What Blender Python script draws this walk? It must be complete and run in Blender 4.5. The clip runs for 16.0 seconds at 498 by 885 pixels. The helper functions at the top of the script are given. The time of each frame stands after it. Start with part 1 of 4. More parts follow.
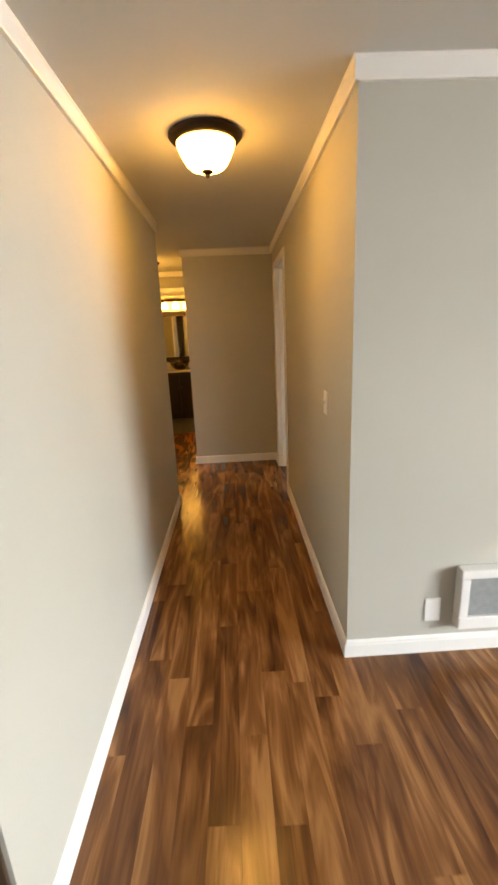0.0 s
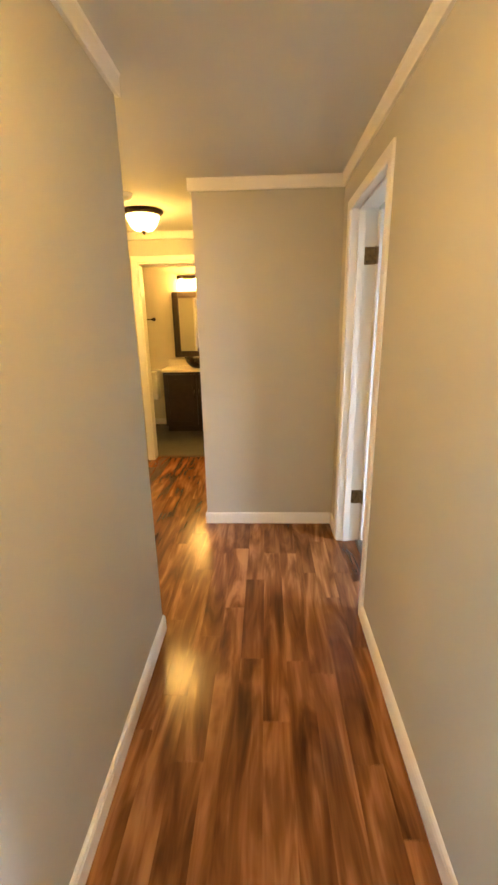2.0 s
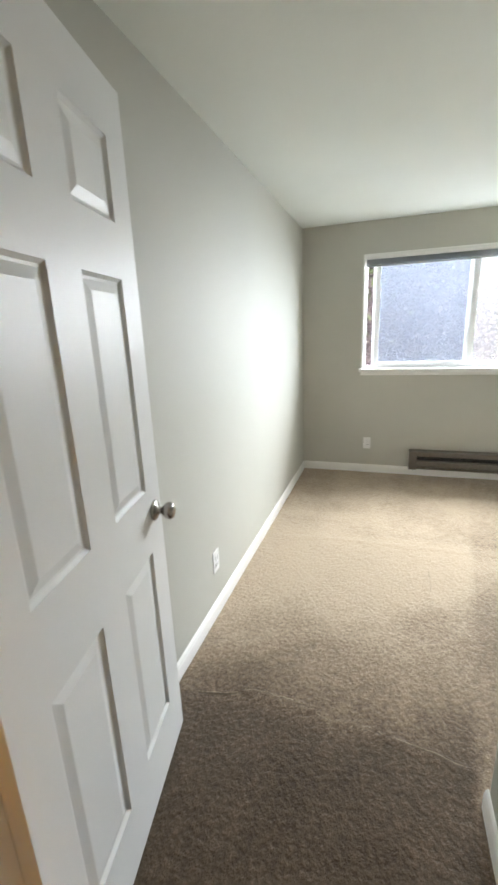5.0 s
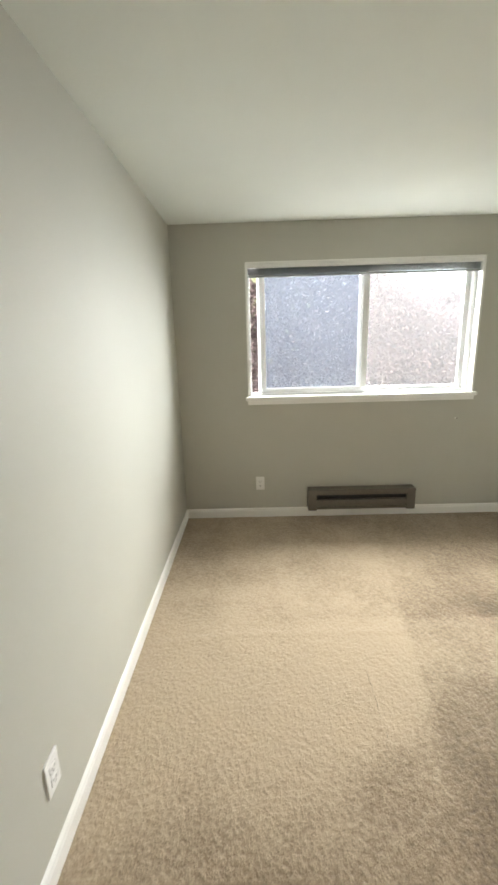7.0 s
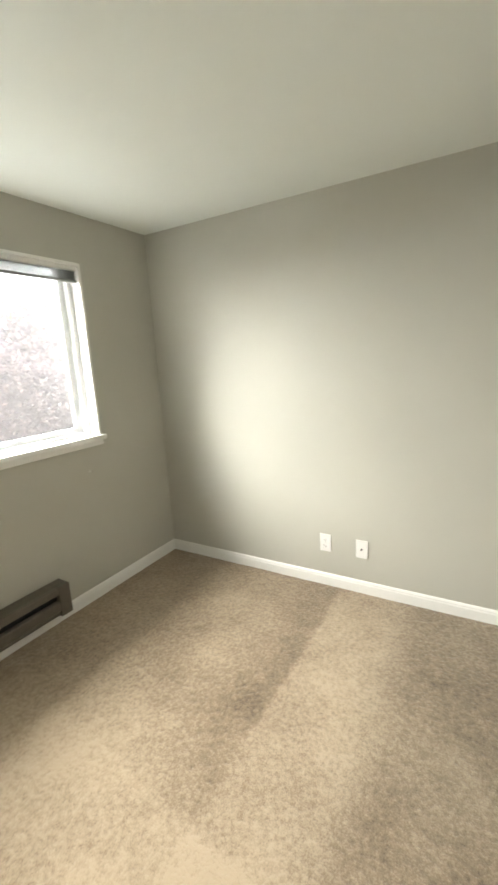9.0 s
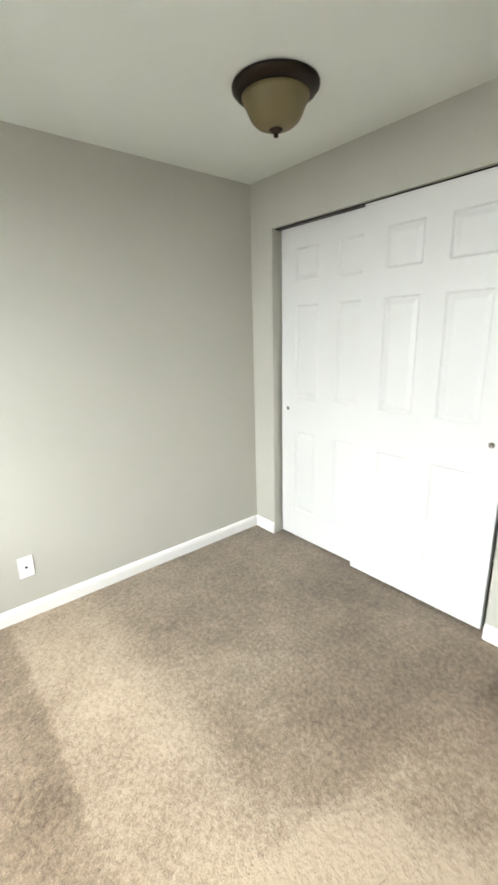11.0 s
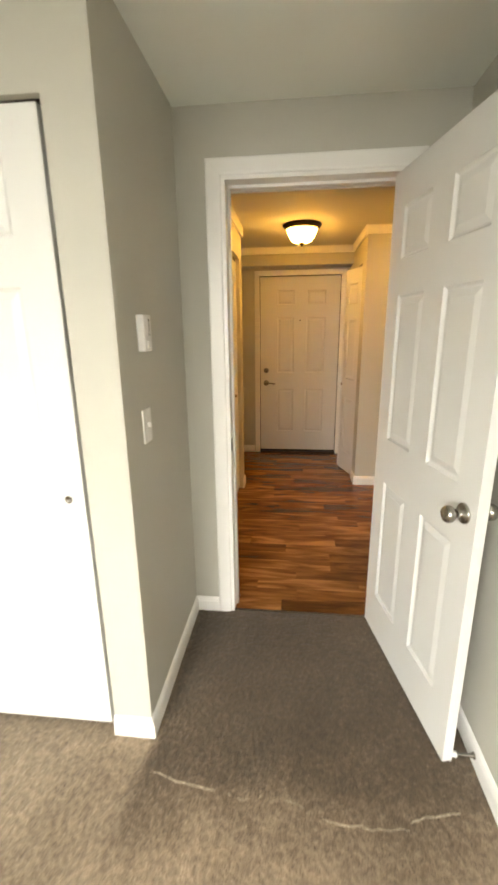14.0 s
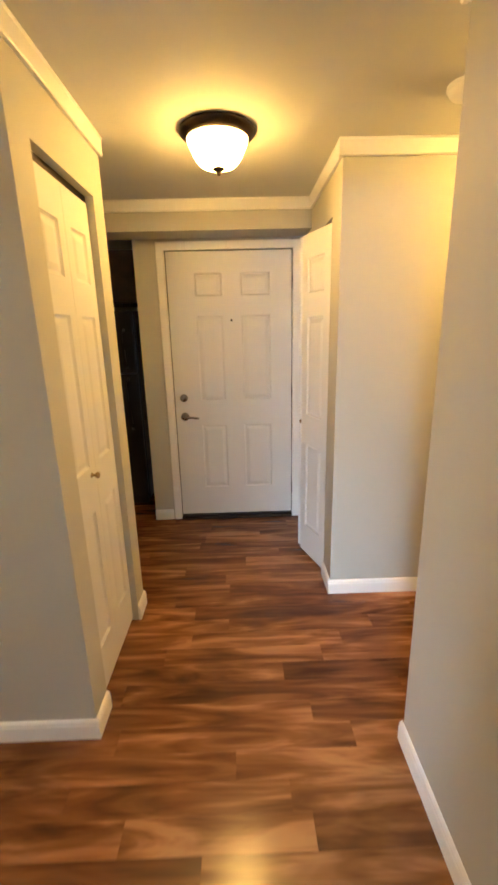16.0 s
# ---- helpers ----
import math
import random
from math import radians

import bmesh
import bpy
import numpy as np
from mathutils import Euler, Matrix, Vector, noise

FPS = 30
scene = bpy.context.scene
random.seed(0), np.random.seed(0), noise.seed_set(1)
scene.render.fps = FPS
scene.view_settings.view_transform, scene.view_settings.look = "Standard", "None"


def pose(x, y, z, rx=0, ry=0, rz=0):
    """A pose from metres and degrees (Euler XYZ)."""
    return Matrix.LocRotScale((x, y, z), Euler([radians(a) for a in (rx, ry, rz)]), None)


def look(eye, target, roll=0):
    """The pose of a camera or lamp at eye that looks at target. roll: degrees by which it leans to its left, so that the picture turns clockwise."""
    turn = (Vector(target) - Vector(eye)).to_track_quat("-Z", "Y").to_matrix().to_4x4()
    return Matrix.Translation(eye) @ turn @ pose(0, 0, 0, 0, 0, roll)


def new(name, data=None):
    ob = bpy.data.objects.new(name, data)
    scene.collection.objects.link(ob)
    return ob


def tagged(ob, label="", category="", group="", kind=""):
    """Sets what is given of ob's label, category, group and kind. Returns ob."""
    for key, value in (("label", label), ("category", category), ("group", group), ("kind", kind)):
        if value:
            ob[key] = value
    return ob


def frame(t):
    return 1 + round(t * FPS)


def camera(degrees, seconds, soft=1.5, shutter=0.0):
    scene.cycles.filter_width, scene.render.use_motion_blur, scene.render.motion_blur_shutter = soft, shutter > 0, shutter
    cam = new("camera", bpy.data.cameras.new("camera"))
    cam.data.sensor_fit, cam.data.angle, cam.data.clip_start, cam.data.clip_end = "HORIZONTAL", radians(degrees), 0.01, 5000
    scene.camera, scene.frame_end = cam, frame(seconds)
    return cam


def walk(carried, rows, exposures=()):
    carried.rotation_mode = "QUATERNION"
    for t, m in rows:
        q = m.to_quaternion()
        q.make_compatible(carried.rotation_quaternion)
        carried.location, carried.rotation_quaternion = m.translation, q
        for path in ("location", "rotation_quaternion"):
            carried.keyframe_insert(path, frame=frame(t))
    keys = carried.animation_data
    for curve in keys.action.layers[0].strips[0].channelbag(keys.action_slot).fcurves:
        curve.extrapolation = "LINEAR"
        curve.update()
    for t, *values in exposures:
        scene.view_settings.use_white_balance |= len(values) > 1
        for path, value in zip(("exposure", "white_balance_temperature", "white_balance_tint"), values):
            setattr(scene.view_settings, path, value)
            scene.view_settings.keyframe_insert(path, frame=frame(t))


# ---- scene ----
cam = camera(62.0, 16.0, soft=2.7, shutter=0.25)
PATH = [
    (0, (0.159, 0.227, 1.479), (0.213, 2.157, 0.958), -2.6),
    (0.5, (0.195, 0.634, 1.461), (0.074, 2.554, 0.913), -2.5),
    (1, (0.171, 1.049, 1.466), (-0.046, 2.944, 0.863), -1.8),
    (1.5, (0.137, 1.52, 1.486), (0.035, 3.43, 0.902), -3.0),
    (2, (0.128, 2.03, 1.485), (0.044, 3.945, 0.916), -1.1),
    (2.5, (0.112, 2.498, 1.469), (0.163, 4.429, 0.955), -1.9),
    (3, (0.089, 2.946, 1.44), (0.436, 4.855, 0.954), -1.7),
    (3.5, (0.159, 3.344, 1.443), (0.786, 5.178, 0.95), -2.1),
    (4, (0.18, 3.666, 1.439), (1.386, 5.194, 0.977), -3.0),
    (4.5, (0.271, 3.9, 1.436), (1.892, 4.943, 0.903), -2.0),
    (5, (0.412, 4.045, 1.458), (2.24, 4.663, 0.931), -2.4),
    (5.2, (0.473, 4.066, 1.459), (2.34, 4.567, 0.944), -2.4),
    (7.3, (1.417, 4.242, 1.504), (3.347, 4.052, 1.014), -2.0),
    (7.5, (1.542, 4.242, 1.503), (3.437, 3.839, 1.007), -2.4),
    (8, (1.867, 4.215, 1.488), (3.583, 3.314, 0.994), -2.3),
    (8.5, (2.165, 4.212, 1.487), (3.609, 2.902, 1.043), -1.3),
    (9, (2.446, 4.239, 1.479), (3.45, 2.558, 1.072), -3.2),
    (9.5, (2.662, 4.207, 1.468), (3.188, 2.362, 1.044), -3.5),
    (10, (2.949, 4.136, 1.447), (2.739, 2.191, 1.03), -3.3),
    (10.2, (3.03, 4.115, 1.444), (2.539, 2.227, 1.001), -2.6),
    (12.3, (3.796, 4.184, 1.466), (2.161, 3.169, 0.923), -3.1),
    (12.5, (3.759, 4.174, 1.467), (2.094, 3.202, 0.934), -3.0),
    (13, (3.5, 4.125, 1.483), (1.7, 3.397, 1.002), -3.3),
    (13.5, (3.151, 4.127, 1.464), (1.252, 3.743, 0.969), -3.7),
    (14, (2.665, 4.196, 1.467), (0.745, 3.989, 0.946), -0.7),
    (14.5, (2.189, 4.218, 1.481), (0.255, 4.162, 0.978), -0.0),
    (15, (1.739, 4.273, 1.472), (-0.193, 4.216, 0.96), -1.1),
    (15.3, (1.474, 4.316, 1.474), (-0.455, 4.309, 0.946), -0.7),
    (15.5, (1.303, 4.321, 1.481), (-0.612, 4.279, 0.908), -0.2),
    (16, (0.872, 4.319, 1.501), (-1.058, 4.35, 0.978), -1.4),
]
EXPOSURES = [
    (0.0, 3.95, 7600, 15),
    (1.5, 4.65, 7300, 11),
    (2.5, 5.6, 4600, 10),
    (3.0, 5.45, 5550, 10),
    (3.5, 5.35, 6400, 10),
    (5.0, 4.1, 6600, 13),
    (8.0, 3.78, 7500, 13),
    (9.0, 3.78, 7500, 13),
    (10.0, 4.0, 6800, 13),
    (12.5, 4.08, 6800, 13),
    (13.5, 4.3, 7200, 13),
    (14.5, 4.72, 8500, 14),
    (15.0, 4.78, 8300, 12),
    (15.5, 4.85, 7800, 11),
    (16.0, 5.05, 5500, 10),
]
walk(cam, [(t, look(eye, target, roll)) for t, eye, target, roll in PATH], EXPOSURES)
SKY = 0.15
LAMP = 3.25
LAMP_COLOUR = (1.0, 0.515, 0.094)
DAY_BEDROOM = 98.0
DAY_LIVING = 115.0
DAY_COLOUR = (0.865, 0.95, 1.0)
DAY_COOL = (0.75, 0.885, 1.0)

# ---- world and daylight ----
world = bpy.data.worlds.new("World")
scene.world = world
world.use_nodes = True
wn, wl = world.node_tree.nodes, world.node_tree.links
sky = wn.new("ShaderNodeTexSky")
sky.sky_type = "NISHITA"
sky.sun_disc = False
sky.sun_elevation, sky.sun_rotation = radians(48), radians(262)
sky.air_density, sky.dust_density, sky.ozone_density = 1.0, 4.0, 1.0
wl.new(sky.outputs[0], wn["Background"].inputs[0])
wn["Background"].inputs[1].default_value = SKY

sun = new("sun", bpy.data.lights.new("sun", "SUN"))
sun.data.energy, sun.data.angle, sun.data.color = 0.9, radians(12), (1.0, 0.96, 0.90)
SUN_AT = radians(48), radians(262)  # elevation, and bearing clockwise from +y
sun.matrix_world = look((30 * math.cos(SUN_AT[0]) * math.sin(SUN_AT[1]), 30 * math.cos(SUN_AT[0]) * math.cos(SUN_AT[1]), 30 * math.sin(SUN_AT[0])), (0, 0, 0))


def window_light(name, eye, target, wide, high, watts, colour, spread):
    """Added area lamp that stands in for sky light, outside a window or in its opening."""
    lamp = new(name, bpy.data.lights.new(name, "AREA"))
    lamp.data.shape, lamp.data.size, lamp.data.size_y = "RECTANGLE", wide, high
    lamp.data.energy, lamp.data.color, lamp.data.spread = watts, colour, radians(spread)
    lamp.matrix_world = look(eye, target)


window_light("bedroom_window_light", (6.0, 3.10, 2.50), (4.0, 3.10, 1.30), 3.9, 1.8, DAY_BEDROOM, DAY_COLOUR, 180)
# added fill, stands in for light thrown up by the ground outside
window_light("bedroom_window_glow", (4.655, 3.387, 1.42), (3.655, 3.387, 1.42), 1.74, 0.70, DAY_BEDROOM * 0.0052, DAY_COLOUR, 180)
window_light("living_window_light", (6.5, -0.75, 1.95), (4.5, -0.75, 1.35), 4.4, 2.0, DAY_LIVING, DAY_COOL, 180)

# ---- small mesh tools ----


def box_into(bm, x0, x1, y0, y1, z0, z1, bevel=0.0):
    m = Matrix.LocRotScale(((x0 + x1) / 2, (y0 + y1) / 2, (z0 + z1) / 2), None, (abs(x1 - x0), abs(y1 - y0), abs(z1 - z0)))
    made = bmesh.ops.create_cube(bm, size=1.0, matrix=m)["verts"]
    if bevel:
        edges = list({e for v in made for e in v.link_edges})
        bmesh.ops.bevel(bm, geom=edges, offset=bevel, segments=2, profile=0.6, affect="EDGES")
    return bm


def box(x0, x1, y0, y1, z0, z1, bevel=0.0):
    return box_into(bmesh.new(), x0, x1, y0, y1, z0, z1, bevel)


def lathe_into(bm, profile, centre=(0, 0, 0), n=40, turn=None):
    """A solid of revolution round z from rows of (radius, z)."""
    rings = []
    turn = turn or Matrix.Identity(4)
    for r, z in profile:
        if r < 1e-5:
            rings.append([bm.verts.new(turn @ Vector((0, 0, z)) + Vector(centre))])
        else:
            rings.append([bm.verts.new(turn @ Vector((r * math.cos(2 * math.pi * k / n), r * math.sin(2 * math.pi * k / n), z)) + Vector(centre)) for k in range(n)])
    for a, b in zip(rings, rings[1:]):
        for k in range(n):
            j = (k + 1) % n
            if len(a) == 1 and len(b) == 1:
                continue
            if len(a) == 1:
                f = bm.faces.new((a[0], b[k], b[j]))
            elif len(b) == 1:
                f = bm.faces.new((a[k], b[0], a[j]))
            else:
                f = bm.faces.new((a[k], b[k], b[j], a[j]))
            f.smooth = True
    bmesh.ops.recalc_face_normals(bm, faces=bm.faces)
    return bm


def lathe(profile, centre=(0, 0, 0), n=40, turn=None):
    return lathe_into(bmesh.new(), profile, centre, n, turn)


def tube_into(bm, points, r, n=10):
    """A round bar along points, closed at both ends."""
    pts = [Vector(p) for p in points]
    rings = []
    for i, p in enumerate(pts):
        d = (pts[min(i + 1, len(pts) - 1)] - pts[max(i - 1, 0)]).normalized()
        q = d.to_track_quat("Z", "Y").to_matrix()
        rings.append([bm.verts.new(p + q @ Vector((r * math.cos(2 * math.pi * k / n), r * math.sin(2 * math.pi * k / n), 0))) for k in range(n)])
    for a, b in zip(rings, rings[1:]):
        for k in range(n):
            f = bm.faces.new((a[k], a[(k + 1) % n], b[(k + 1) % n], b[k]))
            f.smooth = True
    bm.faces.new(rings[0][::-1])
    bm.faces.new(rings[-1])
    bmesh.ops.recalc_face_normals(bm, faces=bm.faces)
    return bm


def extrude_into(bm, profile, origin, along, out, up):
    """A prism: profile rows (a, b) measured along out and up from origin, swept by the vector along."""
    o, al, ou, uu = Vector(origin), Vector(along), Vector(out), Vector(up)
    r0 = [bm.verts.new(o + ou * a + uu * b) for a, b in profile]
    r1 = [bm.verts.new(o + al + ou * a + uu * b) for a, b in profile]
    n = len(profile)
    for k in range(n):
        bm.faces.new((r0[k], r0[(k + 1) % n], r1[(k + 1) % n], r1[k]))
    bm.faces.new(r0[::-1])
    bm.faces.new(r1)
    bmesh.ops.recalc_face_normals(bm, faces=bm.faces)
    return bm


def part(name, bm, material, parent=None, label=""):
    me = bpy.data.meshes.new(name)
    bm.to_mesh(me)
    bm.free()
    me.materials.append(material)
    ob = new(name, me)
    if parent:
        ob.parent = parent
    if label:
        ob["label"] = label
    return ob


def empty(name, m=None):
    ob = new(name)
    ob.empty_display_size = 0.05
    if m is not None:
        ob.matrix_world = m
    return ob


def structure(name, bm, material, label, category):
    return tagged(part(name, bm, material), label, category, kind="structure")


# ---- materials ----


def material(name, build):
    m = bpy.data.materials.new(name)
    m.use_nodes = True
    nt = m.node_tree
    build(nt, nt.nodes["Principled BSDF"])
    return m


def node(nt, kind, **inputs):
    n = nt.nodes.new(kind)
    for key, value in inputs.items():
        n.inputs[key.replace("_", " ")].default_value = value
    return n


def place(nt, scale=(1, 1, 1)):
    """World place, scaled: textures at true size."""
    g = nt.nodes.new("ShaderNodeNewGeometry")
    m = nt.nodes.new("ShaderNodeMapping")
    m.inputs["Scale"].default_value = scale
    nt.links.new(g.outputs["Position"], m.inputs["Vector"])
    return m.outputs[0]


def ramp(nt, source, stops):
    r = nt.nodes.new("ShaderNodeValToRGB")
    e = r.color_ramp.elements
    while len(e) < len(stops):
        e.new(0.5)
    for s, (p, c) in zip(e, stops):
        s.position, s.color = p, (*c, 1)
    nt.links.new(source, r.inputs[0])
    return r.outputs[0]


def bumped(nt, bsdf, source, strength, distance):
    b = nt.nodes.new("ShaderNodeBump")
    b.inputs["Strength"].default_value, b.inputs["Distance"].default_value = strength, distance
    nt.links.new(source, b.inputs["Height"])
    if bsdf.inputs["Normal"].links:
        nt.links.new(bsdf.inputs["Normal"].links[0].from_socket, b.inputs["Normal"])
    nt.links.new(b.outputs[0], bsdf.inputs["Normal"])


def paint(name, colour, rough=0.6, tint=0.05, peel=0.15, peel_size=140.0, spec=0.35):
    """Rolled or brushed paint: faint mottling, fine relief, uneven gloss."""

    def build(nt, b):
        n1 = node(nt, "ShaderNodeTexNoise", Scale=1.7, Detail=5.0)
        nt.links.new(place(nt), n1.inputs["Vector"])
        dark = tuple(c * (1 - tint) for c in colour)
        light = tuple(min(1, c * (1 + tint)) for c in colour)
        nt.links.new(ramp(nt, n1.outputs[0], [(0.3, dark), (0.7, light)]), b.inputs["Base Color"])
        n2 = node(nt, "ShaderNodeTexNoise", Scale=peel_size, Detail=3.0)
        nt.links.new(place(nt), n2.inputs["Vector"])
        bumped(nt, b, n2.outputs[0], peel, 0.002)
        r = nt.nodes.new("ShaderNodeMapRange")
        r.inputs["To Min"].default_value, r.inputs["To Max"].default_value = rough - 0.07, rough + 0.07
        nt.links.new(n1.outputs[0], r.inputs[0])
        nt.links.new(r.outputs[0], b.inputs["Roughness"])
        b.inputs["Specular IOR Level"].default_value = spec

    return material(name, build)


def plain(name, colour, rough=0.5, metal=0.0, noise_size=30.0, spread=0.12, emission=0.0):
    def build(nt, b):
        n1 = node(nt, "ShaderNodeTexNoise", Scale=noise_size, Detail=4.0)
        nt.links.new(place(nt), n1.inputs["Vector"])
        dark = tuple(c * (1 - spread) for c in colour)
        light = tuple(min(1, c * (1 + spread)) for c in colour)
        nt.links.new(ramp(nt, n1.outputs[0], [(0.3, dark), (0.7, light)]), b.inputs["Base Color"])
        b.inputs["Roughness"].default_value = rough
        b.inputs["Metallic"].default_value = metal
        bumped(nt, b, n1.outputs[0], 0.05, 0.001)

    return material(name, build)


def glow(name, colour, strength, rim=None):
    """Lit glass; rim: heights between which it goes from dim, near its metal pan, to full."""

    def build(nt, b):
        b.inputs["Base Color"].default_value = (0.85, 0.8, 0.7, 1)
        b.inputs["Roughness"].default_value = 0.35
        n1 = node(nt, "ShaderNodeTexNoise", Scale=14.0, Detail=4.0)
        nt.links.new(place(nt), n1.inputs["Vector"])
        dark = tuple(c * 0.86 for c in colour)
        nt.links.new(ramp(nt, n1.outputs[0], [(0.3, dark), (0.7, colour)]), b.inputs["Emission Color"])
        b.inputs["Emission Strength"].default_value = strength
        if rim:
            at = nt.nodes.new("ShaderNodeSeparateXYZ")
            nt.links.new(nt.nodes.new("ShaderNodeTexCoord").outputs["Object"], at.inputs[0])
            fade = nt.nodes.new("ShaderNodeMapRange")
            fade.inputs["From Min"].default_value, fade.inputs["From Max"].default_value = rim
            fade.inputs["To Min"].default_value, fade.inputs["To Max"].default_value = strength * 0.18, strength * 1.15
            nt.links.new(at.outputs[2], fade.inputs[0])
            nt.links.new(fade.outputs[0], b.inputs["Emission Strength"])

    return material(name, build)


def wood_floor(name, per_island):
    def build(nt, b):
        L = nt.links
        if per_island:
            rnd = nt.nodes.new("ShaderNodeNewGeometry").outputs["Random Per Island"]
        else:
            rnd = nt.nodes.new("ShaderNodeObjectInfo").outputs["Random"]
        shift = nt.nodes.new("ShaderNodeCombineXYZ")
        for k, f in enumerate((37.0, 91.0, 53.0)):
            mul = nt.nodes.new("ShaderNodeMath")
            mul.operation = "MULTIPLY"
            mul.inputs[1].default_value = f
            L.new(rnd, mul.inputs[0])
            L.new(mul.outputs[0], shift.inputs[k])
        add = nt.nodes.new("ShaderNodeVectorMath")
        add.operation = "ADD"
        L.new(place(nt), add.inputs[0])
        L.new(shift.outputs[0], add.inputs[1])

        def stretched(sx, sy, scale, detail, distortion):
            m = nt.nodes.new("ShaderNodeMapping")
            m.inputs["Scale"].default_value = (sx, sy, 1)
            L.new(add.outputs[0], m.inputs["Vector"])
            n = node(nt, "ShaderNodeTexNoise", Scale=scale, Detail=detail, Distortion=distortion)
            L.new(m.outputs[0], n.inputs["Vector"])
            return n.outputs[0]

        broad = stretched(10, 1.5, 1.0, 3.0, 1.6)
        fine = stretched(60, 2.2, 1.0, 6.0, 0.8)
        mixed = nt.nodes.new("ShaderNodeMath")
        mixed.operation = "MULTIPLY_ADD"
        L.new(fine, mixed.inputs[0])
        mixed.inputs[1].default_value = 0.24
        L.new(broad, mixed.inputs[2])
        tone = nt.nodes.new("ShaderNodeMath")
        tone.operation = "MULTIPLY_ADD"
        L.new(rnd, tone.inputs[0])
        tone.inputs[1].default_value = 0.15
        L.new(mixed.outputs[0], tone.inputs[2])
        c = ramp(nt, tone.outputs[0], [(0.43, (0.052, 0.017, 0.0072)), (0.58, (0.112, 0.041, 0.014)), (0.73, (0.195, 0.078, 0.026)), (0.90, (0.36, 0.172, 0.062))])
        L.new(c, b.inputs["Base Color"])
        b.inputs["Roughness"].default_value = 0.3
        r = nt.nodes.new("ShaderNodeMapRange")
        r.inputs["To Min"].default_value, r.inputs["To Max"].default_value = 0.13, 0.28
        L.new(fine, r.inputs[0])
        L.new(r.outputs[0], b.inputs["Roughness"])
        b.inputs["Specular IOR Level"].default_value = 0.45
        bumped(nt, b, fine, 0.12, 0.0015)

    return material(name, build)


def carpet_material():
    def build(nt, b):
        L = nt.links
        big = node(nt, "ShaderNodeTexNoise", Scale=1.9, Detail=7.0, Roughness=0.66)
        L.new(place(nt), big.inputs["Vector"])
        tuft = node(nt, "ShaderNodeTexNoise", Scale=165.0, Detail=4.0)
        L.new(place(nt), tuft.inputs["Vector"])
        clump = node(nt, "ShaderNodeTexNoise", Scale=58.0, Detail=3.0)
        L.new(place(nt), clump.inputs["Vector"])
        # vacuumed lanes, pile lying one way or the other: its sheen painted in strips across the room
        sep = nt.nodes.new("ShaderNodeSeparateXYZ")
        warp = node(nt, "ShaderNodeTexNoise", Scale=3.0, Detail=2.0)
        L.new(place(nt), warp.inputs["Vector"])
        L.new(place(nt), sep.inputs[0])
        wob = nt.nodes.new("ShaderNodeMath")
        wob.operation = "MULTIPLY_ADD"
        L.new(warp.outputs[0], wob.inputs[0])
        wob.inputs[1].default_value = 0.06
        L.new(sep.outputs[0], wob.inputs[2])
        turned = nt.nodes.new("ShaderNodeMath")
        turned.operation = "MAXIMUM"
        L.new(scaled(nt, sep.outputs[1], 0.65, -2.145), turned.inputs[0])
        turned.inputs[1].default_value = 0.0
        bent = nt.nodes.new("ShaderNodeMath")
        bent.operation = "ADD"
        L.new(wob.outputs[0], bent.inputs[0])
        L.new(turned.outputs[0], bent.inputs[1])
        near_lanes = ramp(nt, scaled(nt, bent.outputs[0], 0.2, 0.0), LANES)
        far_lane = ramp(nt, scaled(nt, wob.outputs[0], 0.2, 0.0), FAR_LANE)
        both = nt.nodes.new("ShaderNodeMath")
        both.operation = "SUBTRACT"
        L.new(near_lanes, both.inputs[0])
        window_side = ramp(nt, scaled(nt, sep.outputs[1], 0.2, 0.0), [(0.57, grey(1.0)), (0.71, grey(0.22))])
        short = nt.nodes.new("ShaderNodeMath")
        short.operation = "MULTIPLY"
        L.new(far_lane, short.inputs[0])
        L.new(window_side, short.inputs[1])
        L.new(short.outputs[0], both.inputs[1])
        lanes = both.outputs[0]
        # trodden strip from the door into the room, clear-edged along its side; pile sheen and nook shade painted in
        # too
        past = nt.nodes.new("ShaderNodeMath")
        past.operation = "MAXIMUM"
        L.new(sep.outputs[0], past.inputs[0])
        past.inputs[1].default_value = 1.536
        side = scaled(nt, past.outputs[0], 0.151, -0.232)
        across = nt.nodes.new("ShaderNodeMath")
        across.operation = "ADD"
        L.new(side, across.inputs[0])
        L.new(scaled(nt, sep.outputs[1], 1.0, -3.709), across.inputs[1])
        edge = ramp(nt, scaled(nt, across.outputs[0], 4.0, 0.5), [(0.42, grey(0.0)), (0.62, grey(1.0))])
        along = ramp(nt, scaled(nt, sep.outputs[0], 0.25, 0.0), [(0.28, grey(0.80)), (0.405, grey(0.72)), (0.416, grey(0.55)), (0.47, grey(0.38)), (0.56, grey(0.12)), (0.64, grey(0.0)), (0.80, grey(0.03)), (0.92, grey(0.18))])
        trod_and_shade = nt.nodes.new("ShaderNodeMath")
        trod_and_shade.operation = "MULTIPLY"
        L.new(edge, trod_and_shade.inputs[0])
        L.new(scaled(nt, along, 1.0, -0.27), trod_and_shade.inputs[1])
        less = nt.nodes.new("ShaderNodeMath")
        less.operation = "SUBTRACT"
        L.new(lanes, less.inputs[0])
        L.new(trod_and_shade.outputs[0], less.inputs[1])
        m1 = nt.nodes.new("ShaderNodeMath")
        m1.operation = "MULTIPLY_ADD"
        L.new(big.outputs[0], m1.inputs[0])
        m1.inputs[1].default_value = 0.95
        L.new(scaled(nt, less.outputs[0], 1.0, -0.075), m1.inputs[2])
